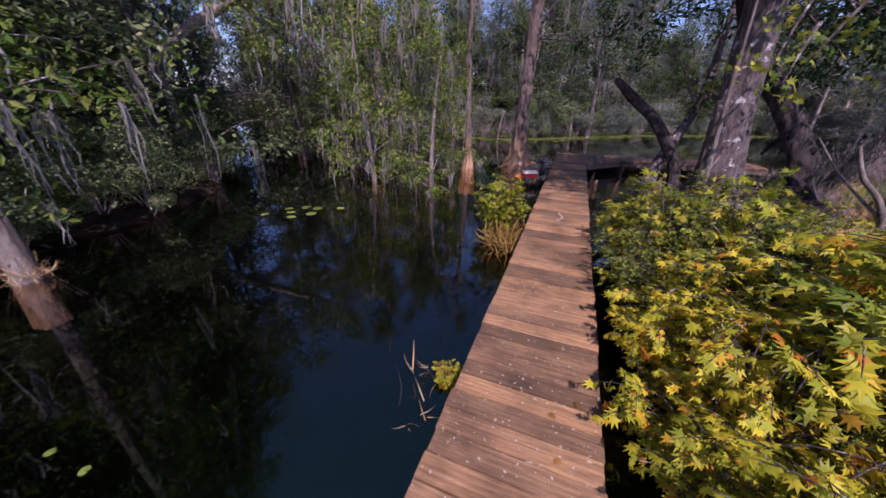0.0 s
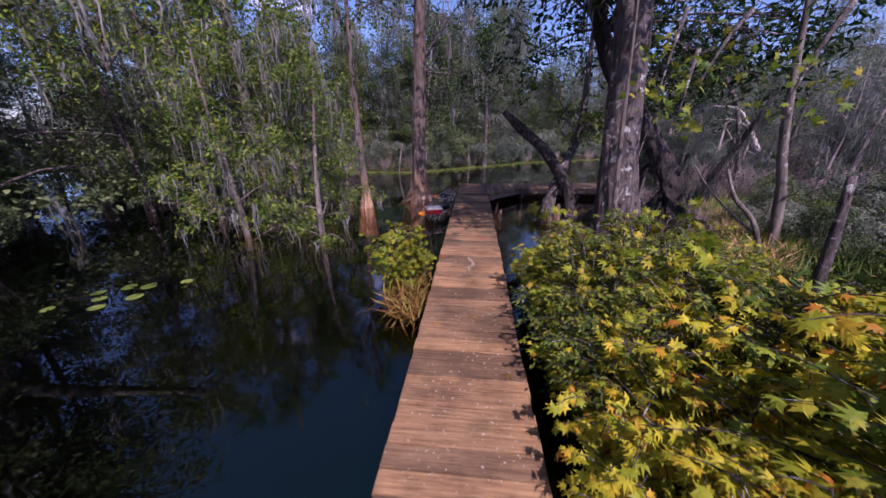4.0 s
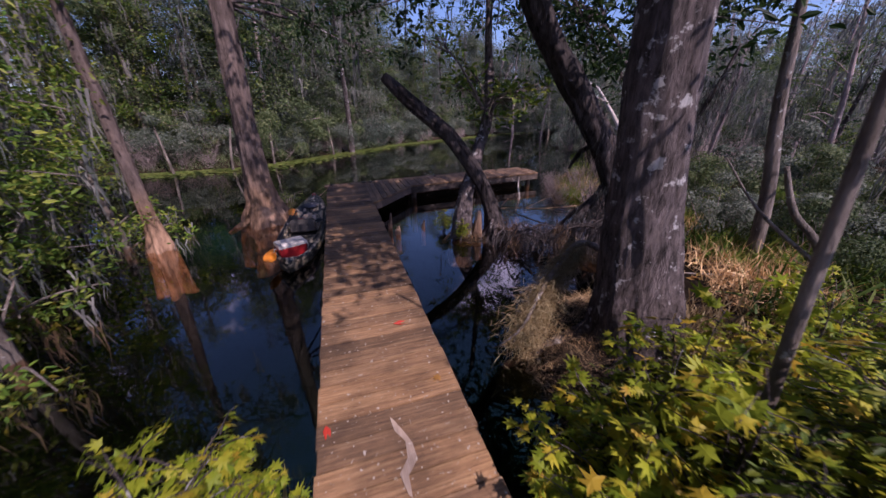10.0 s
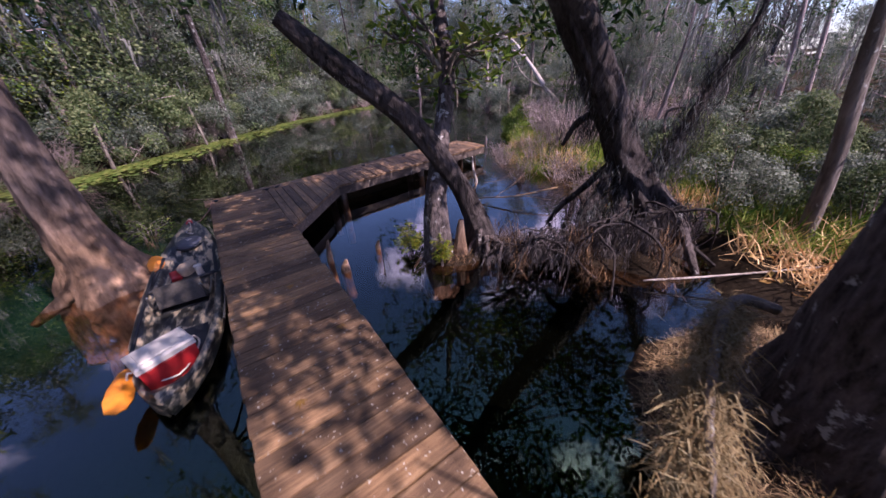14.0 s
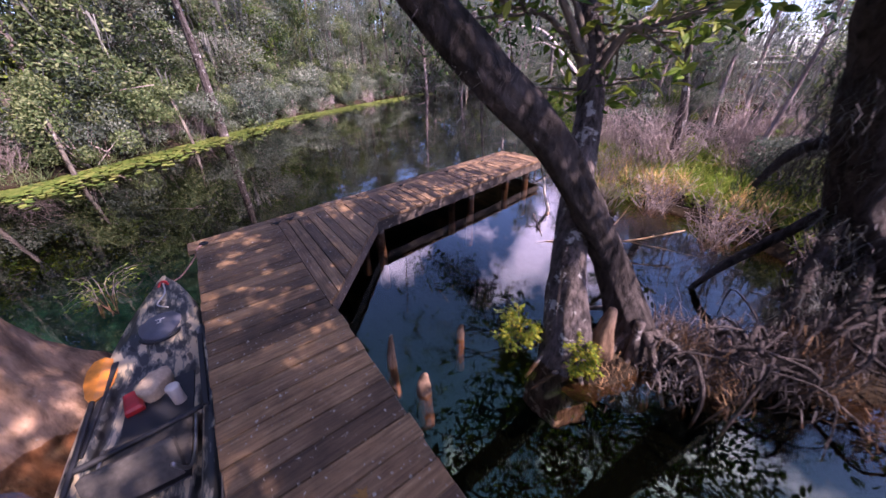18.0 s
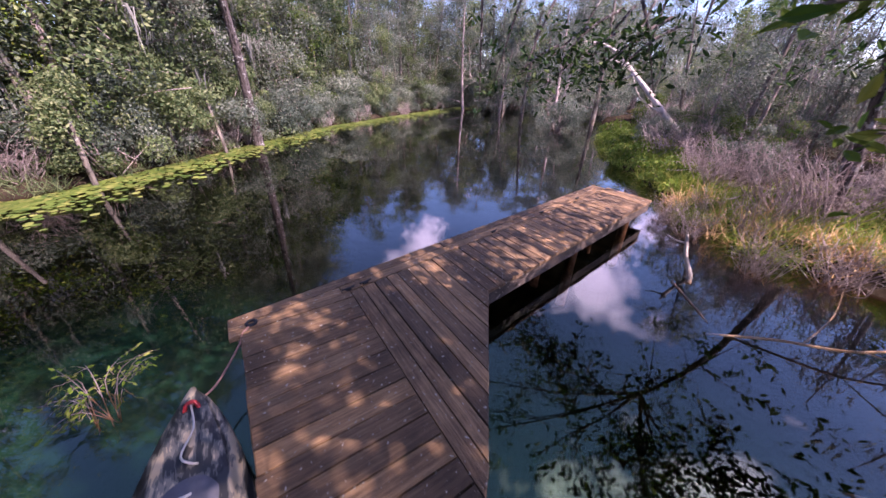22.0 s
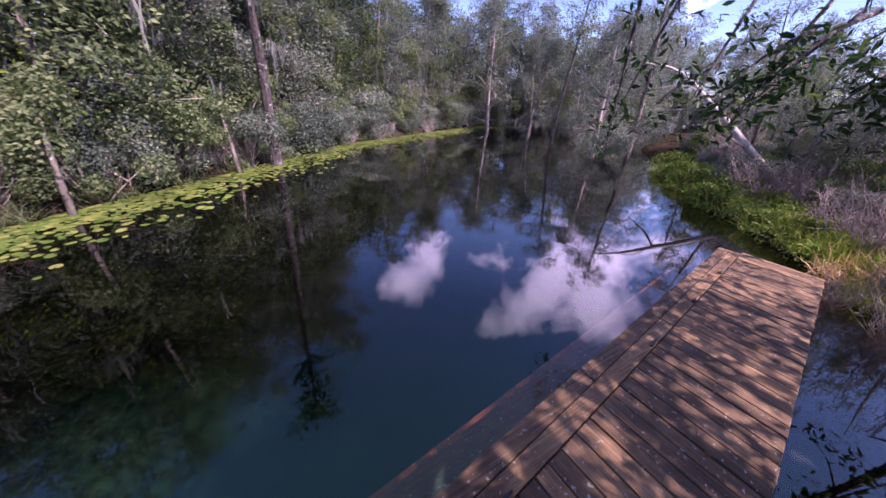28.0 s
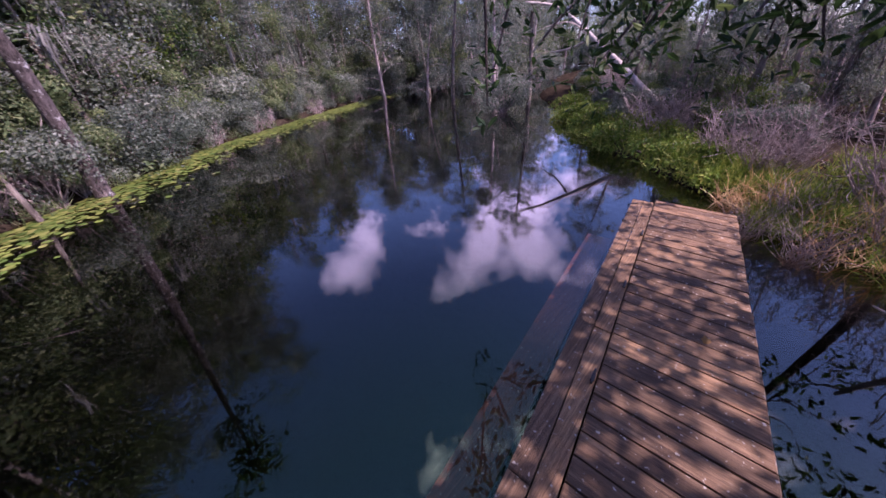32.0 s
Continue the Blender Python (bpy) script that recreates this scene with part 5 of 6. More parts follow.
bf = [(10, i, (i + 1) % 10) for i in range(10)] + [(21, 11 + (i + 1) % 10, 11 + i) for i in range(10)] + [(i, 11 + i, 11 + (i + 1) % 10, (i + 1) % 10) for i in range(10)]
blade_me = mesh_from("blade", bv, bf, orange_mat)
for m in (pose(0, 0.84, 0, 0, 25), pose(0, -0.84, 0, 0, -20, 180)):
    part("blade", blade_me, pad, "orange plastic blade", m)
# mooring rope from the bow to the dock's corner
bow = KAY @ Vector((0, 1.66, 0.3))
rope = thing("mooring_rope", pose(0, 0, 0), "slack pink mooring rope tied to the dock's corner", "rope")
part("line", mesh_from("line", *tube([bow, bow.lerp(Vector((0.03, 9.5, 0.0)), 0.4) + Vector((-0.02, 0, -0.1)), (-0.02, 9.47, -0.06), (0.02, 9.5, 0.012), (0.07, 9.56, 0.014)], [0.007] * 5, 6), rope_mat, True), rope)
part("knot", mesh_from("knot", *ring_mesh(0.035, 0.03, 0.012, 12), black_mat, True), rope, "dark knot", pose(0.09, 9.6, 0.014))
part("line", mesh_from("line", *tube([bow, KAY @ Vector((0.02, 1.5, 0.28)), KAY @ Vector((-0.03, 1.35, 0.265)), KAY @ Vector((0.05, 1.28, 0.25))], [0.006] * 4, 6), white_mat, True), rope)

# cleats on the canal side
for cx in (0.88, 1.05, 2.85, 3.9, 4.9):
    cl = thing("cleat", pose(cx, strip_in(cx) + 0.02, -0.012, 0, 0, 8), "small dark metal mooring cleat", "cleat", "cleats along the dock")
    part("horn", mesh_from("horn", *tube([(-0.06, 0, 0.035), (-0.02, 0, 0.03), (0.02, 0, 0.03), (0.06, 0, 0.035)], [0.006, 0.01, 0.01, 0.006], 7), black_mat, True), cl)
    part("foot", mesh_from("foot", *box(-0.022, 0.022, -0.012, 0.012, 0, 0.028, 0.004), black_mat), cl)

# fallen leaves on the boards
leaf_me = mesh_from("fallen_leaf", STAR, STAR_F, litter_mat)
red_leaf = plain("red leaf", (0.4, 0.03, 0.01), 0.6)
leaf_red_me = mesh_from("fallen_leaf", OVAL, OVAL_F, red_leaf)
g2 = np.random.default_rng(71)
for i, (lx, ly) in enumerate([(0.60, 3.6), (0.05, 2.75), (0.75, -1.2), (0.62, -1.35), (0.7, -1.6), (0.5, 1.1), (0.8, 0.3), (0.3, 4.9), (0.55, 6.2), (0.15, 0.9), (0.7, 5.4), (2.2, 9.3), (3.6, 9.5), (0.45, 2.0), (0.82, 2.9), (0.12, 5.9)]):
    tagged(new("fallen_leaf", leaf_red_me if i < 2 else leaf_me), "red fallen leaf on the boards" if i < 2 else "dry fallen leaf on the boards", "leaf", "fallen leaves on the boards").matrix_basis = pose(lx, ly, 0.008, g2.uniform(-12, 12), g2.uniform(-12, 12), g2.uniform(0, 360)) @ Matrix.Scale(g2.uniform(0.05, 0.1) * (1.9 if i < 2 else 1), 4)


# ---------------------------------------------------------------- dead wood
def stick(name, label, runs, radii, wood, category="branch"):
    ob = thing(name, pose(*runs[0][0][:2], runs[0][0][2]), label, category)
    b0 = Vector(runs[0][0])
    for i, (run, rr) in enumerate(zip(runs, radii)):
        nm = "stem" if i == 0 else "fork"
        part(nm, mesh_from(nm, *tube([Vector(q) - b0 for q in run], rr, 8, 0.2, i), wood, True), ob)
    return ob


straw_bark = bark_mat("tan dry wood", (0.22, 0.13, 0.07), (0.5, 0.34, 0.2), (0.5, 0.4, 0.3), 0.7)
pale_wood = bark_mat("bleached wood", (0.36, 0.3, 0.27), (0.62, 0.55, 0.5), (0.6, 0.55, 0.5), 0.8)
stick("bleached_branch", "bleached forked branch sticking out of the pool", [[(4.55, 8.26, -0.42), (4.62, 8.3, -0.33), (4.64, 8.42, -0.12), (4.68, 8.5, 0.12)], [(4.65, 8.46, 0.02), (4.62, 8.58, 0.02), (4.6, 8.68, 0.06)]], [[0.035, 0.03, 0.022, 0.014], [0.015, 0.01, 0.005]], pale_wood)
stick("floating_pole", "thin pale pole floating in the pool", [[(4.35, 8.36, -0.37), (4.1, 8.08, -0.365), (3.86, 7.8, -0.375)]], [[0.008, 0.012, 0.01]], bark_cyp)
stick("fallen_branch", "sunlit tan fallen branch with forks at the pool's edge", [[(3.7, 7.75, -0.4), (4.0, 7.35, -0.3), (4.3, 6.9, -0.22), (4.9, 6.5, -0.1)], [(4.1, 7.2, -0.28), (4.5, 7.15, -0.12), (4.9, 7.2, 0.02)], [(4.3, 6.9, -0.22), (4.2, 6.5, -0.1), (4.25, 6.1, -0.06)]], [[0.01, 0.012, 0.012, 0.008], [0.007, 0.005, 0.003], [0.006, 0.004, 0.002]], straw_bark)
stick("fallen_pole", "long pale fallen pole lying at the roots", [[(3.6, 4.4, -0.3), (4.1, 3.95, -0.22), (4.9, 3.3, -0.1), (5.8, 2.7, 0.0)]], [[0.009, 0.011, 0.01, 0.008]], pale_wood, "log")
stick("fallen_tree", "bleached fallen trunk leaning over the far reach", [[(11.9, 11.2, -0.2), (11.6, 12.2, 0.75), (11.9, 13.6, 1.8), (12.1, 14.9, 2.7), (11.4, 15.6, 2.9)], [(11.9, 13.8, 1.9), (12.6, 14.6, 1.7), (13.2, 15.6, 1.6)], [(11.65, 12.4, 0.85), (11.0, 12.9, 1.3), (10.5, 13.0, 1.9)], [(11.95, 13.9, 2.0), (11.3, 14.2, 2.3), (11.0, 14.9, 2.2)]], [[0.1, 0.085, 0.07, 0.045, 0.02], [0.04, 0.03, 0.012], [0.03, 0.022, 0.008], [0.026, 0.018, 0.007]], pale_wood, "log")
for i, (sx, sy, dx) in enumerate([(-3.5, 15.3, 0.25), (-2.2, 16.3, 0.1), (0.2, 18.6, -0.15), (-5.2, 15.0, -0.2)]):
    stick("dead_snag", "grey dead stake standing at the lily pads", [[(sx, sy, -0.7), (sx + dx * 0.4, sy, 0.2), (sx + dx, sy + 0.1, 1.1)]], [[0.05, 0.045, 0.03]], bark_grey, "snag")
for kx, ky, h, r in [(1.12, 7.1, 0.3, 0.035), (1.2, 6.75, 0.14, 0.05), (2.52, 6.15, 0.48, 0.085), (1.75, 7.0, 0.12, 0.03)]:
    stick("cypress_knee", "pale orange-brown cypress knee rising from the water", [[(kx, ky, WATER - 0.4), (kx, ky, WATER), (kx + 0.02, ky + 0.02, WATER + h * 0.6), (kx + 0.03, ky + 0.01, WATER + h)]], [[r * 1.5, r * 1.2, r * 0.75, r * 0.35]], bark_cyp, "cypress knee")

# ---------------------------------------------------------------- banks: kinds of trees and shrubs
gen = np.random.default_rng(21)
kinds = [(leaf_far, twig_mat), (leaf_grey, bark_grey), (leaf_mid, bark_dark), (leaf_grey, twig_mat), (leaf_far, bark_dark), (leaf_far, bark_grey), (leaf_grey, twig_mat), (leaf_far, bark_grey)]
far_trees = [tree_meshes(200 + i, 7.0 + 1.8 * (i % 3), 0.08 + 0.025 * (i % 2), (gen.uniform(-0.03, 0.03), gen.uniform(-0.03, 0.03)), 2.2, 0.12, 150, 62, 0.1, *kinds[i], moss=26, spread=0.19, limbs=20) for i in range(8)]
far_shrubs = [clump_meshes(300 + i, 1.0, 1.7 + 0.5 * (i % 3), 16, 430, 0.075, (leaf_grey, leaf_far, leaf_mid, leaf_grey, leaf_grey, leaf_far)[i], twig_mat) for i in range(6)]
weed_heaps = [clump_meshes(330 + i, 0.6, 0.45, 14, 170, 0.075, leaf_lime, twig_mat, OVAL, OVAL_F, 0.05) for i in range(2)]


def twig_shrub(seed, r, h, n):
    """Leafless brush: many thin forking twigs."""
    g2 = np.random.default_rng(seed)
    pieces = []
    for i in range(n):
        an = g2.uniform(0, 6.283)
        tip = Vector((math.cos(an) * r * g2.uniform(0.3, 1), math.sin(an) * r * g2.uniform(0.3, 1), h * g2.uniform(0.4, 1)))
        foot = Vector((g2.normal() * 0.15 * r, g2.normal() * 0.15 * r, -0.1))
        mid = foot.lerp(tip, 0.5) + Vector(g2.normal(size=3) * 0.12 * r)
        pieces.append(tube([foot, mid, tip], [0.012, 0.008, 0.003], 3, cap=False))
        for j in range(4):
            s = mid.lerp(tip, g2.uniform(0, 0.9))
            e = s + Vector(g2.normal(size=3) * 0.22 * r) + Vector((0, 0, 0.1))
            pieces.append(tube([s, s.lerp(e, 0.5) + Vector(g2.normal(size=3) * 0.03), e], [0.005, 0.004, 0.002], 3, cap=False))
    return mesh_from("twigs", *join(*pieces), twig_mat, True)


twigs = [twig_shrub(400 + i, 0.9, 1.2, 46) for i in range(3)] + [twig_shrub(410 + i, 0.9, 2.2, 44) for i in range(3)]


def place_twigs(x, y, s, rz, tall=0):
    ob = thing("dead_brush", pose(x, y, max(ground_z(x, y), WATER - 0.05), 0, 0, rz) @ Matrix.Scale(s, 4), "tangle of bare pinkish-grey twigs on the bank", "brush", "dead brush on the banks")
    part("wood", twigs[int(rz) % 3 + tall], ob)


def row_of(n, xs, back, scale, make):
    for i in range(n):
        x = gen.uniform(*xs)
        make(i, x, far_y(x) + gen.uniform(*back), gen.uniform(*scale), gen.uniform(0, 360))


def bank_tree(i, x, y, s, rz):
    k = i % 8
    if -3 < x < 4.5:
        s *= 1.4
    if k == 2:
        k = 1
    place_tree("bank_tree", far_trees[k], pose(x, y, WATER, gen.uniform(-5, 5), gen.uniform(-5, 5), rz) @ Matrix.Scale(s, 4), "slender swamp tree hung with grey moss on the far bank", "trees on the far bank")


def bank_shrub(i, x, y, s, rz):
    place_shrub("bank_shrub", far_shrubs[(0, 1, 3, 4, 5, 3, 0)[i % 7]], pose(x, y, WATER, 0, 0, rz) @ Matrix.Scale(s, 4), "grey-green willow shrub on the far bank", group="shrubs on the far bank")


row_of(66, (-9, 17), (1.8, 6), (0.62, 0.95), bank_tree)
row_of(36, (-30, 32), (5, 14), (0.85, 1.2), bank_tree)
row_of(100, (-7, 17), (0.2, 2.4), (0.45, 1.05), bank_shrub)
row_of(50, (-12, 26), (1.5, 6.0), (0.9, 1.5), bank_shrub)
row_of(22, (-7, 14), (-0.1, 0.9), (0.5, 0.9), lambda i, x, y, s, rz: place_twigs(x, y, s, rz))
row_of(14, (-8, 20), (1.2, 4), (0.6, 1.0), lambda i, x, y, s, rz: place_twigs(x, y, s, rz, 3))
# the canal bends away: woods close the far reach
# trees here take the pale leaf kinds, as painted haze
for i in range(46):
    x = gen.uniform(14, 48)
    y = float(np.interp(x, [14, 48], [19, 30])) + gen.uniform(-1, 16)
    bank_tree((1, 3, 6, 0)[i % 4], x, y, gen.uniform(0.75, 1.15), gen.uniform(0, 360))
    if i % 2:
        bank_shrub(i, x - 1, y - 1, gen.uniform(0.7, 1.3), gen.uniform(0, 360))
for i in range(22):
    x = gen.uniform(17, 34)
    y = float(np.interp(x, [17, 34], [31.5, 27.5])) + gen.uniform(-1.5, 4)
    bank_tree((1, 3, 6, 0)[i % 4], x, y, gen.uniform(0.8, 1.15), gen.uniform(0, 360))
    bank_shrub(i, x - 0.5, y - 1.2, gen.uniform(0.9, 1.5), gen.uniform(0, 360))
for i in range(30):
    an, d = radians(gen.uniform(52, 78)), gen.uniform(32, 62)
    bank_tree((1, 3, 6, 0)[i % 4], 0.5 + d * math.sin(an), 9 + d * math.cos(an), gen.uniform(1.0, 1.45), gen.uniform(0, 360))
    bank_shrub(i, d * math.sin(an) - 2, 8 + d * math.cos(an), gen.uniform(1.2, 2.0), gen.uniform(0, 360))
# flooded swamp on the other side of the walk
for i in range(60):
    y = gen.uniform(-9, 5.0)
    x = left_x(min(y, 3.9)) - gen.uniform(0.1, 9)
    place_tree("swamp_tree", far_trees[(i * 3 + 2) % 8], pose(x, y, WATER, gen.uniform(-9, 9), gen.uniform(-9, 9), gen.uniform(0, 360)) @ Matrix.Scale(gen.uniform(0.9, 1.7), 4), "shaded swamp tree with tangled limbs", "trees of the dark swamp")
    x = left_x(min(y, 3.9)) - gen.uniform(-0.5, 3)
    place_shrub("swamp_shrub", far_shrubs[(2, 5, 1)[i % 3]], pose(x, y, WATER, 0, 0, gen.uniform(0, 360)) @ Matrix.Scale(gen.uniform(0.45, 0.8), 4), "green shrub at the dark pool's edge", group="shrubs of the dark swamp")
for i in range(58):
    x = gen.uniform(-20, -4.6)
    y = gen.uniform(4.6, 14.5)
    if x > -6 and y < 7 or x > -5.6 - 0.1 * y:
        continue
    place_tree("flooded_tree", far_trees[i % 8], pose(x, y, WATER - 0.1, gen.uniform(-3, 3), gen.uniform(-3, 3), gen.uniform(0, 360)) @ Matrix.Scale(gen.uniform(0.55, 0.85), 4), "moss-hung tree standing in flooded swamp", "trees in the flooded swamp")
for i in range(20):
    x, y = gen.uniform(-16, -6), gen.uniform(5, 14)
    place_shrub("flooded_shrub", far_shrubs[(2, 0, 1)[i % 3]], pose(x, y, WATER - 0.1, 0, 0, gen.uniform(0, 360)) @ Matrix.Scale(gen.uniform(0.6, 1.0), 4), "leafy shrub standing in the flooded swamp", group="shrubs in the flooded swamp")
# near bank woods
# mostly grey leaf kinds again, their pale colour in place of haze
for i in range(64):
    y = gen.uniform(-6, 17)
    x = right_x(y) + gen.uniform(2.6, 13)
    if x < 5.2 and y > 2 or y < 0.5 and x < 9 or y < 7 and i % 5 < 2:
        continue
    place_tree("woods_tree", far_trees[(1, 3, 6, 0, 2)[i % 5]], pose(x, y, WATER + 0.15, gen.uniform(-7, 7), gen.uniform(-7, 7), gen.uniform(0, 360)) @ Matrix.Scale(gen.uniform(0.27, 0.42) if y < 9 else gen.uniform(0.4, 0.62), 4), "thin moss-hung tree in the near woods", "trees on the near bank")
for i in range(46):
    y = gen.uniform(-4, 16)
    x = right_x(y) + gen.uniform(1.3, 6)
    if x < 4.6 and y > 2.2 or 8 < y < 11 and x < 8.6:
        continue
    place_shrub("woods_shrub", far_shrubs[(1, 0, 4, 2)[i % 4]], pose(x, y, WATER + 0.1, 0, 0, gen.uniform(0, 360)) @ Matrix.Scale(gen.uniform(0.3, 0.65), 4), "twiggy green shrub on the near bank", group="shrubs on the near bank")
bare_trees = [tree_meshes(440 + i, 6.0 + i, 0.075, (0.04 * (-1) ** i, 0.05), 1.6, 0.35, 60, 12, 0.08, leaf_grey, twig_mat, moss=46, spread=0.3, limbs=16) for i in range(2)]
for i, (x, y, s, rz) in enumerate([(7.4, 3.4, 0.6, 120), (9.6, 5.2, 0.7, 300), (8.6, 6.8, 0.6, 30), (10.8, 8.2, 0.7, 170), (11.4, 10.0, 0.7, 80), (10.2, 3.6, 0.7, 220), (11.8, 6.8, 0.8, 40), (13.4, 5.4, 0.85, 260), (14.6, 8.6, 0.9, 140), (12.8, 9.6, 0.8, 330), (16.5, 7.0, 1.0, 190)]):
    place_tree("bare_mossy_tree", bare_trees[i % 2], pose(x, y, WATER + 0.1, 4, -3, rz) @ Matrix.Scale(s, 4), "nearly leafless grey tree draped with pale moss", "trees on the near bank")
for i in range(30):
    y = gen.uniform(6.5, 14)
    x = right_x(y) + gen.uniform(0.9, 4.0)
    place_twigs(x, y, gen.uniform(0.5, 0.95), gen.uniform(0, 360))
for i in range(44):
    x, y = gen.uniform(13, 48), gen.uniform(-14, 20)
    if y > right_x(0) + 0.42 * x + 4:
        continue
    place_tree("woods_tree", far_trees[(1, 3, 6, 0)[i % 4]], pose(x, y, WATER + 0.15, 0, 0, gen.uniform(0, 360)) @ Matrix.Scale(gen.uniform(0.3, 0.48), 4), "grey-green tree deep in the near woods", "trees on the near bank")
for i in range(4):
    y = gen.uniform(8.5, 14)
    place_twigs(right_x(y) + gen.uniform(1.6, 5.0), y, gen.uniform(0.5, 0.85), gen.uniform(0, 360), 3)
for i, (x, y, s) in enumerate([(8.6, 10.5, 1.0), (9.3, 10.9, 1.1), (9.9, 11.8, 1.1), (10.7, 12.3, 1.2), (11.6, 13.2, 1.2), (12.6, 13.9, 1.2), (13.5, 14.6, 1.3), (8.1, 9.9, 0.9), (9.0, 9.9, 1.1), (10.3, 11.0, 1.1), (7.6, 9.2, 0.7), (11.5, 12.2, 1.2)]):
    place_shrub("bank_weed", weed_heaps[i % 2], pose(x, y, WATER + 0.02, 0, 0, 67 * i) @ Matrix.Scale(s, 4), "lime-green leafy weed heap floating at the bank", "weed", "weed heaps at the bank")
for x, y, s in [(6.0, 8.9, 0.45), (6.3, 9.4, 0.4), (5.5, 7.9, 0.5), (3.3, 5.5, 0.35), (4.9, 4.6, 0.5), (3.2, 5.9, 0.3), (5.3, 5.2, 0.6), (5.5, 6.3, 0.6), (6.0, 7.3, 0.6), (6.4, 8.3, 0.55), (6.9, 9.0, 0.5)]:
    place_twigs(x, y, s, x * 100 % 360)

# ---------------------------------------------------------------- standing trees of the black pool
for nm, lab, ax, rr, wood, am in [
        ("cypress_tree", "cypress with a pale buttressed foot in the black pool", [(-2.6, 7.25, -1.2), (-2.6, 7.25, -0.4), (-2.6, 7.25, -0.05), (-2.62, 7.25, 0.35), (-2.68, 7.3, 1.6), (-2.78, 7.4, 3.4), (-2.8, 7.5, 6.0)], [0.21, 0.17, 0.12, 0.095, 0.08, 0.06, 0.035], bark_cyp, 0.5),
        ("swamp_pole_tree", "tall straight grey trunk rising from the pool", [(-5.7, 7.4, -1.2), (-5.7, 7.4, -0.3), (-5.75, 7.4, 1.0), (-5.9, 7.4, 3.0), (-6.0, 7.4, 6.0), (-6.1, 7.4, 9.0)], [0.26, 0.2, 0.15, 0.13, 0.11, 0.05], bark_grey, 0.1),
        ("bent_tree", "sunlit pale trunk bending to one side over the swamp", [(-8.9, 1.4, -0.9), (-8.9, 1.4, 0.0), (-8.85, 1.6, 1.1), (-8.6, 2.0, 1.8), (-8.1, 3.0, 2.9), (-7.5, 3.7, 3.5), (-6.6, 4.6, 4.4), (-6.0, 5.2, 5.8)], [0.24, 0.17, 0.14, 0.13, 0.12, 0.1, 0.08, 0.03], bark_grey, 0.1),
        ("pool_tree", "pale leaning trunk with a sedge foot in the pool", [(-5.35, -1.55, -1.0), (-5.35, -1.55, -0.35), (-5.4, -1.52, 0.3), (-5.52, -1.5, 1.0), (-5.7, -1.5, 2.6), (-5.8, -1.5, 5.5)], [0.16, 0.13, 0.1, 0.09, 0.08, 0.04], bark_grey, 0.12)]:
    tr, b0 = trunk_tree(nm, lab, ax, rr, wood, 18, 5, am, int(abs(ax[0][0]) * 10))
    top = Vector(ax[-2]) + (Vector((-0.3, 0.6, 2.4)) if nm == "cypress_tree" else Vector((0, 0, 0)))
    add_crown(tr, b0, int(abs(ax[0][1]) * 50) + 3, [top + Vector(q) for q in ((0.9, 0.3, -0.8), (-0.8, 0.5, -0.2), (0.1, -0.9, -1.4), (0.3, 0.2, 0.9))], 26, 0.6, 18, 0.12, leaf_mid, limb_from=tuple(top - Vector((0, 0, 1.6))), moss=50)

# leafy trees that hang low over the black pool, full of moss
low_trees = [tree_meshes(500 + i, 5.2, 0.08, (0.03 * (-1) ** i, 0.02), 1.5, 0.06, 90, 42, 0.11, leaf_mid, bark_grey, OVAL, OVAL_F, moss=60, spread=0.15, limbs=20) for i in range(3)]
for i, (x, y, s, rz) in enumerate([(-3.7, 6.3, 0.95, 0), (-4.7, 8.2, 1.05, 90), (-6.0, 5.6, 0.9, 300), (-7.8, 8.3, 1.2, 130), (-3.3, 7.6, 0.7, 170), (-6.4, 10.4, 1.2, 20), (-5.2, 6.9, 0.8, 240)]):
    place_tree("mossy_low_tree", low_trees[i % 3], pose(x, y, WATER - 0.1, 0, 0, rz) @ Matrix.Scale(s, 4), "leafy tree trailing grey moss over the black pool", "low trees over the pool")

oaks = [tree_meshes(540 + i, 5.6, 0.1, (0.03 * (-1) ** i, 0.03), 1.7, 0.2, 120, 44, 0.1, leaf_mid if i else leaf_dark, bark_dark, OVAL, OVAL_F, moss=30, spread=0.17, limbs=22) for i in range(2)]
for i, (x, y, s, rz) in enumerate([(11.6, 6.0, 0.65, 0), (13.6, 7.4, 0.75, 200), (14.5, 10.4, 0.8, 60), (9.4, -0.6, 0.6, 150), (12.4, 3.4, 0.7, 20)]):
    place_tree("bank_oak", oaks[i % 2], pose(x, y, WATER + 0.1, 0, 0, rz) @ Matrix.Scale(s, 4), "dense dark green tree on the near bank", "trees on the near bank")
for i in range(16):
    x = -8 + i + gen.uniform(-0.4, 0.4)
    place_tree("bank_oak", oaks[i % 2], pose(x, far_y(x) + gen.uniform(2.0, 4.2), WATER + 0.1, 0, 0, gen.uniform(0, 360)) @ Matrix.Scale(gen.uniform(0.95, 1.2), 4), "dense dark green tree behind the far bank's shrubs", "trees on the far bank")
willows = [tree_meshes(560 + i, 5.4 + 0.5 * i, 0.09, (0.02 * (-1) ** i, -0.03), 1.5, 0.2, 130, 46, 0.1, (leaf_far, leaf_grey)[i], bark_grey, OVAL, OVAL_F, moss=20, spread=0.17, limbs=20) for i in range(2)]
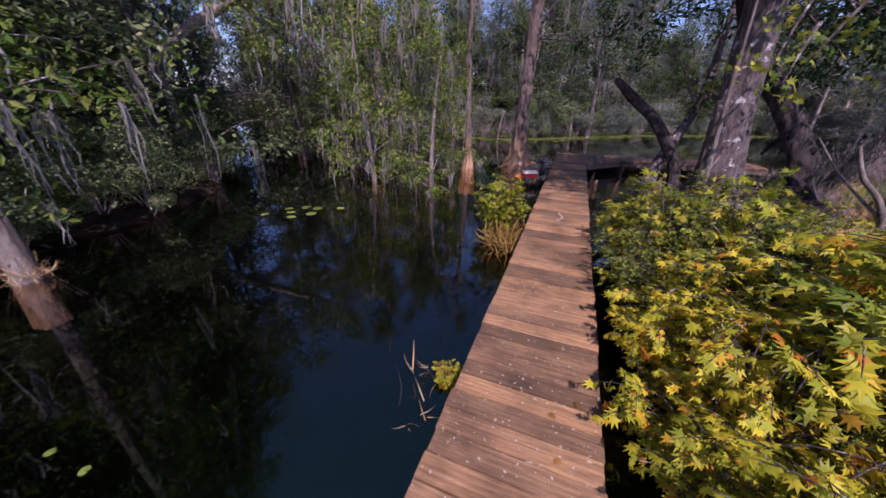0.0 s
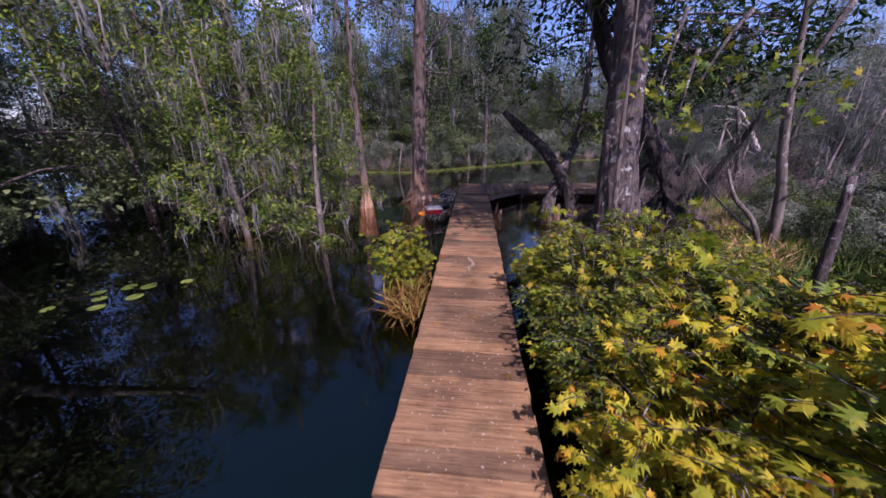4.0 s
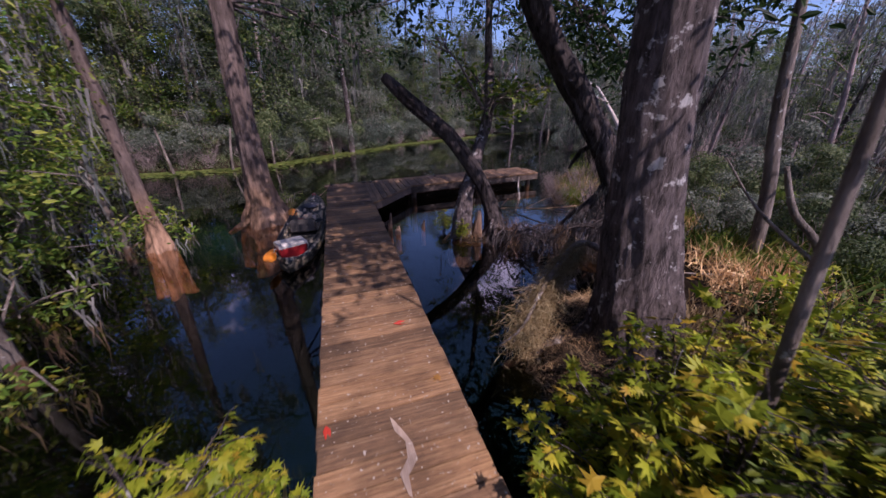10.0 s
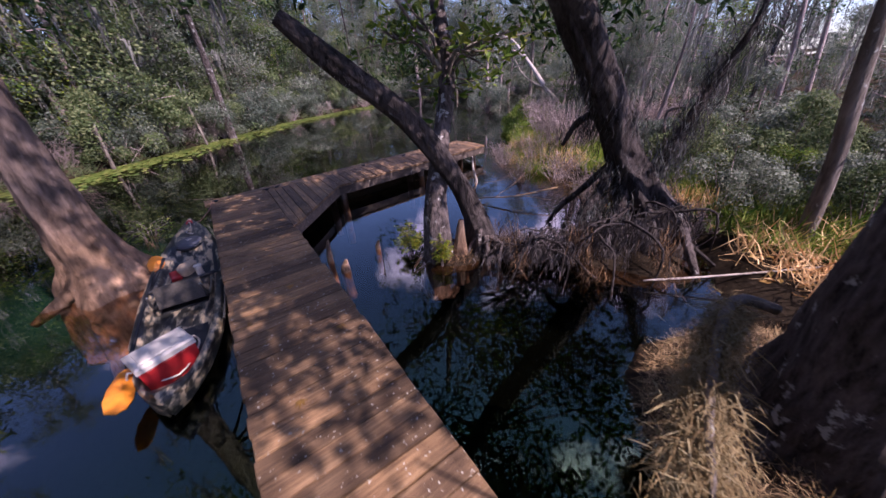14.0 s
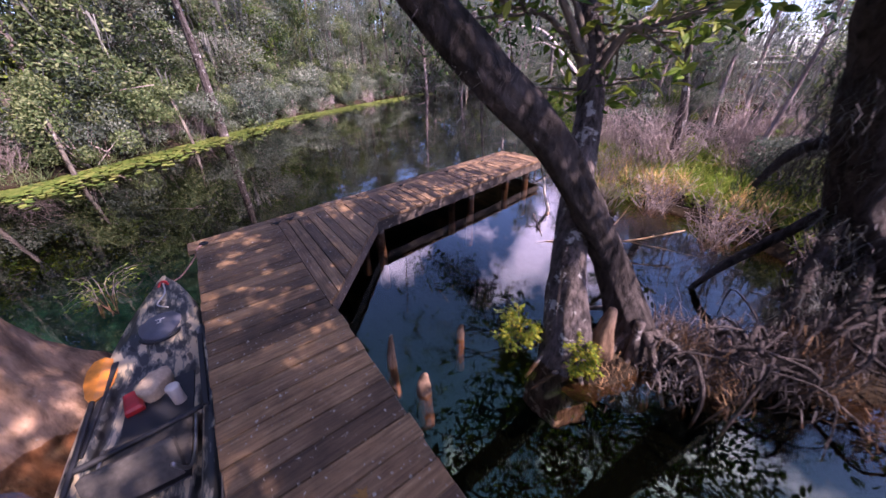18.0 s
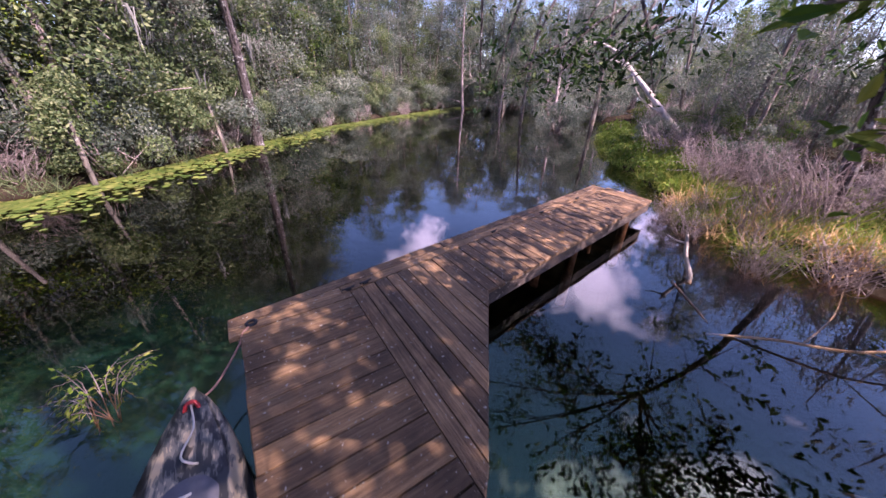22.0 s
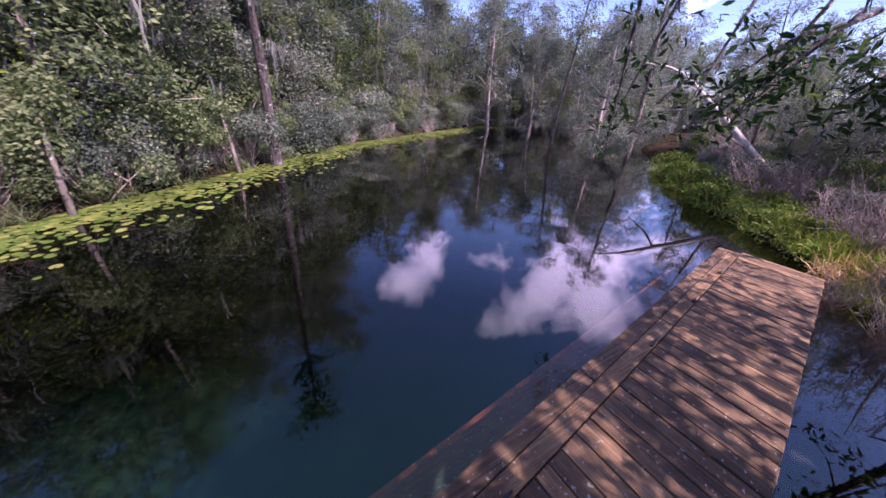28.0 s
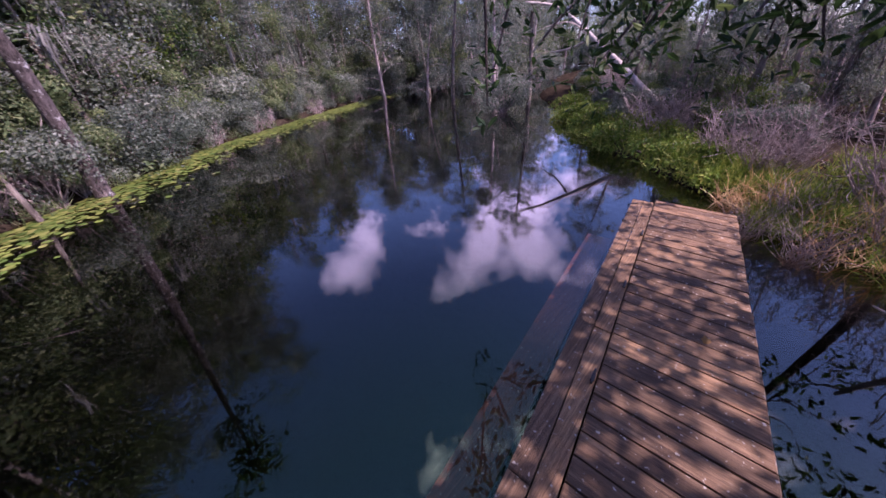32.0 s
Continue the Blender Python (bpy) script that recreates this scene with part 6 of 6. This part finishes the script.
for i in range(15):
    x = -6.5 + 1.3 * i + gen.uniform(-0.35, 0.35)
    place_tree("bank_willow", willows[i % 2], pose(x, far_y(x) + gen.uniform(1.3, 2.3), WATER + 0.1, 0, 0, gen.uniform(0, 360)) @ Matrix.Scale(float(np.interp(x, [-6, 0, 5, 12], [1.15, 1.02, 0.95, 0.8])) * gen.uniform(0.9, 1.08), 4), "dense grey-green willow tree on the far bank", "trees on the far bank")
for i, (x, y, s) in enumerate([(5.9, 4.5, 0.5), (6.6, 5.4, 0.6), (6.4, 3.5, 0.55), (7.4, 4.4, 0.7), (7.6, 6.0, 0.6), (5.6, 3.2, 0.5), (8.3, 5.0, 0.8), (7.0, 2.6, 0.7)]):
    place_shrub("woods_shrub", far_shrubs[(4, 1)[i % 2]], pose(x, y, WATER + 0.1, 0, 0, 53 * i) @ Matrix.Scale(s, 4), "sunlit yellow-green shrub on the near bank", group="shrubs on the near bank")
for i, (x, y, s) in enumerate([(6.1, 5.5, 0.6), (6.5, 6.2, 0.7), (6.1, 4.8, 0.8), (5.3, 4.0, 0.6), (6.8, 6.8, 0.8), (7.2, 7.6, 0.8)]):
    place_shrub("bank_weed", weed_heaps[i % 2], pose(x, y, WATER + 0.05, 0, 0, 71 * i) @ Matrix.Scale(s, 4), "lime-green leafy weed heap on the near bank", "weed", "weed heaps at the bank")
for i, (x, y, s, rz) in enumerate([(-2.7, 4.7, 0.72, 10), (-3.5, 5.4, 0.85, 140), (-4.4, 4.4, 0.8, 250)]):
    place_tree("mossy_low_tree", low_trees[i % 3], pose(x, y, WATER - 0.1, 0, 0, rz) @ Matrix.Scale(s, 4), "leafy tree trailing grey moss over the black pool", "low trees over the pool")
stick("leaning_bare_tree", "grey bare trunk leaning in the near woods", [[(4.24, 1.75, -0.4), (4.24, 1.82, 0.16), (4.24, 1.85, 0.7), (4.22, 1.92, 1.35)]], [[0.07, 0.06, 0.05, 0.038]], bark_dark, "trunk")
stick("mossy_sapling", "slender grey mossy sapling stem beside the old tree", [[(1.98, 1.78, -0.4), (2.0, 1.8, 0.4), (1.97, 1.85, 1.1), (1.92, 1.9, 1.9), (1.87, 1.95, 3.0)], [(1.97, 1.84, 1.0), (2.14, 1.95, 1.4), (2.24, 2.0, 1.9)]], [[0.03, 0.028, 0.025, 0.02, 0.008], [0.012, 0.009, 0.004]], bark_grey, "sapling")
stick("forked_snag", "dark broken forked snag among the shrubs", [[(4.3, 2.5, -0.35), (4.13, 2.63, 0.56), (3.9, 2.82, 0.93), (3.77, 2.93, 1.3)], [(4.13, 2.63, 0.5), (3.8, 3.0, 0.9), (3.5, 3.22, 1.35)]], [[0.04, 0.034, 0.028, 0.016], [0.02, 0.014, 0.005]], bark_grey, "snag")
stick("thin_bare_tree", "thin grey bare trunk standing in the near woods", [[(5.3, 3.6, -0.35), (5.2, 3.68, 0.8), (5.07, 3.8, 1.57), (4.95, 3.9, 2.6), (4.8, 4.0, 4.2)]], [[0.08, 0.07, 0.06, 0.05, 0.02]], bark_grey, "trunk")

over_canal, b0 = trunk_tree("leaning_bank_tree", "dark tree on the far bank leaning out over the canal", [(1.1, 19.4, -0.6), (1.1, 19.4, 0.0), (1.1, 19.0, 1.8), (1.0, 18.3, 3.6), (0.9, 17.4, 5.0), (0.85, 16.5, 5.9)], [0.18, 0.14, 0.11, 0.08, 0.05, 0.015], bark_dark, 14, 0, 0, 6, 0.2)
add_crown(over_canal, b0, 93, [(0.85, 16.5, 5.9), (0.8, 16.1, 6.2), (1.0, 17.2, 5.4)], 22, 0.3, 16, 0.14, leaf_dark, spread=0.12, limb_from=(0.9, 17.4, 5.0))
# sprays that hang into view over the dock
def spray(x, y, z, dx, dy, dz, seed, n=9, size=0.11, leaf=leaf_dark):
    g2 = np.random.default_rng(seed)
    ob = thing("hanging_branch", pose(x, y, z), "dark leafy twig hanging over the dock", "branch", "branches hanging over the dock")
    e = Vector((dx, dy, dz))
    part("stem", mesh_from("stem", *tube([(0, 0, 0), e * 0.5 + Vector((0, 0, 0.06)), e], [0.022, 0.014, 0.005], 6), bark_dark, True), ob)
    tips = [tuple(e * g2.uniform(0.35, 1.05) + Vector(g2.normal(size=3) * 0.12)) for _ in range(n)]
    part("foliage", mesh_from("foliage", *leafy(tips, 6, (0.09, 0.09, 0.06), size, OVAL if leaf is leaf_dark else STAR, OVAL_F if leaf is leaf_dark else STAR_F, g2, 0.35), leaf), ob)


over, b0 = trunk_tree("overhanging_tree", "dark tree on the near bank reaching over the dock's end", [(7.6, 7.8, -0.6), (7.6, 7.8, 0.0), (7.5, 7.9, 1.2), (7.2, 8.2, 2.6), (6.6, 8.7, 3.6), (5.6, 9.4, 4.3), (4.6, 10.0, 4.6)], [0.12, 0.09, 0.06, 0.045, 0.032, 0.02, 0.008], bark_dark, 14, 0, 0, 4, 0.25)
# five centres at y 6.9 to 7.9 are unseen, added to shade the arm
add_crown(over, b0, 91, [(5.2, 9.8, 3.6), (4.4, 10.6, 3.9), (6.0, 9.0, 3.9), (4.6, 9.2, 4.3), (6.8, 8.4, 4.2), (3.6, 10.2, 4.4), (4.3, 7.5, 3.3), (5.0, 7.9, 3.2), (5.7, 7.6, 3.4), (3.7, 7.0, 3.5), (4.9, 6.9, 3.9), (6.5, 8.6, 2.9), (7.0, 8.1, 2.3), (5.6, 9.4, 3.3)], 13, 0.6, 16, 0.13, leaf_dark, spread=0.12, limb_from=(6.6, 8.7, 3.6), moss=20)
for i, (x, y, z, dx, dy, dz) in enumerate([(4.3, 10.6, 2.9, -0.5, 0.1, -1.1), (4.6, 10.2, 2.8, -0.4, 0.3, -1.2), (4.9, 9.7, 2.8, -0.4, 0.1, -1.1), (4.8, 9.9, 2.6, 0.1, -0.4, -1.0), (4.2, 11.2, 2.9, -0.2, 0.3, -1.3), (5.2, 10.2, 2.6, -0.4, 0.5, -1.0), (3.4, 11.2, 3.2, 0.1, 0.0, -1.8), (5.2, 9.3, 2.7, -0.3, -0.1, -0.9), (4.5, 9.4, 2.8, -0.2, 0.0, -0.9)]):
    spray(x, y, z, dx, dy, dz, 600 + i, 9, 0.105)
for i, (x, y, z) in enumerate([(4.12, 11.2, 1.72), (4.16, 10.6, 1.96), (4.22, 10.4, 1.81), (4.1, 9.9, 1.75), (4.12, 9.7, 1.9), (4.05, 10.25, 2.04), (3.95, 9.5, 1.8), (4.2, 10.7, 1.6)]):
    spray(x + 0.6, y - 0.25, z + 0.45, -0.6, 0.25, -0.45, 680 + i, 12, 0.1)
for i, (x, y, z, dx, dy, dz) in enumerate([(2.5, 2.3, 2.9, -0.3, -0.4, -0.8), (2.7, 1.7, 2.7, -0.4, -0.2, -0.6), (2.3, 1.6, 2.4, -0.2, -0.3, -0.5), (3.0, 1.2, 2.6, -0.3, -0.1, -0.7)]):
    spray(x, y, z, dx, dy, dz, 650 + i, 7, 0.085, leaf_gum)
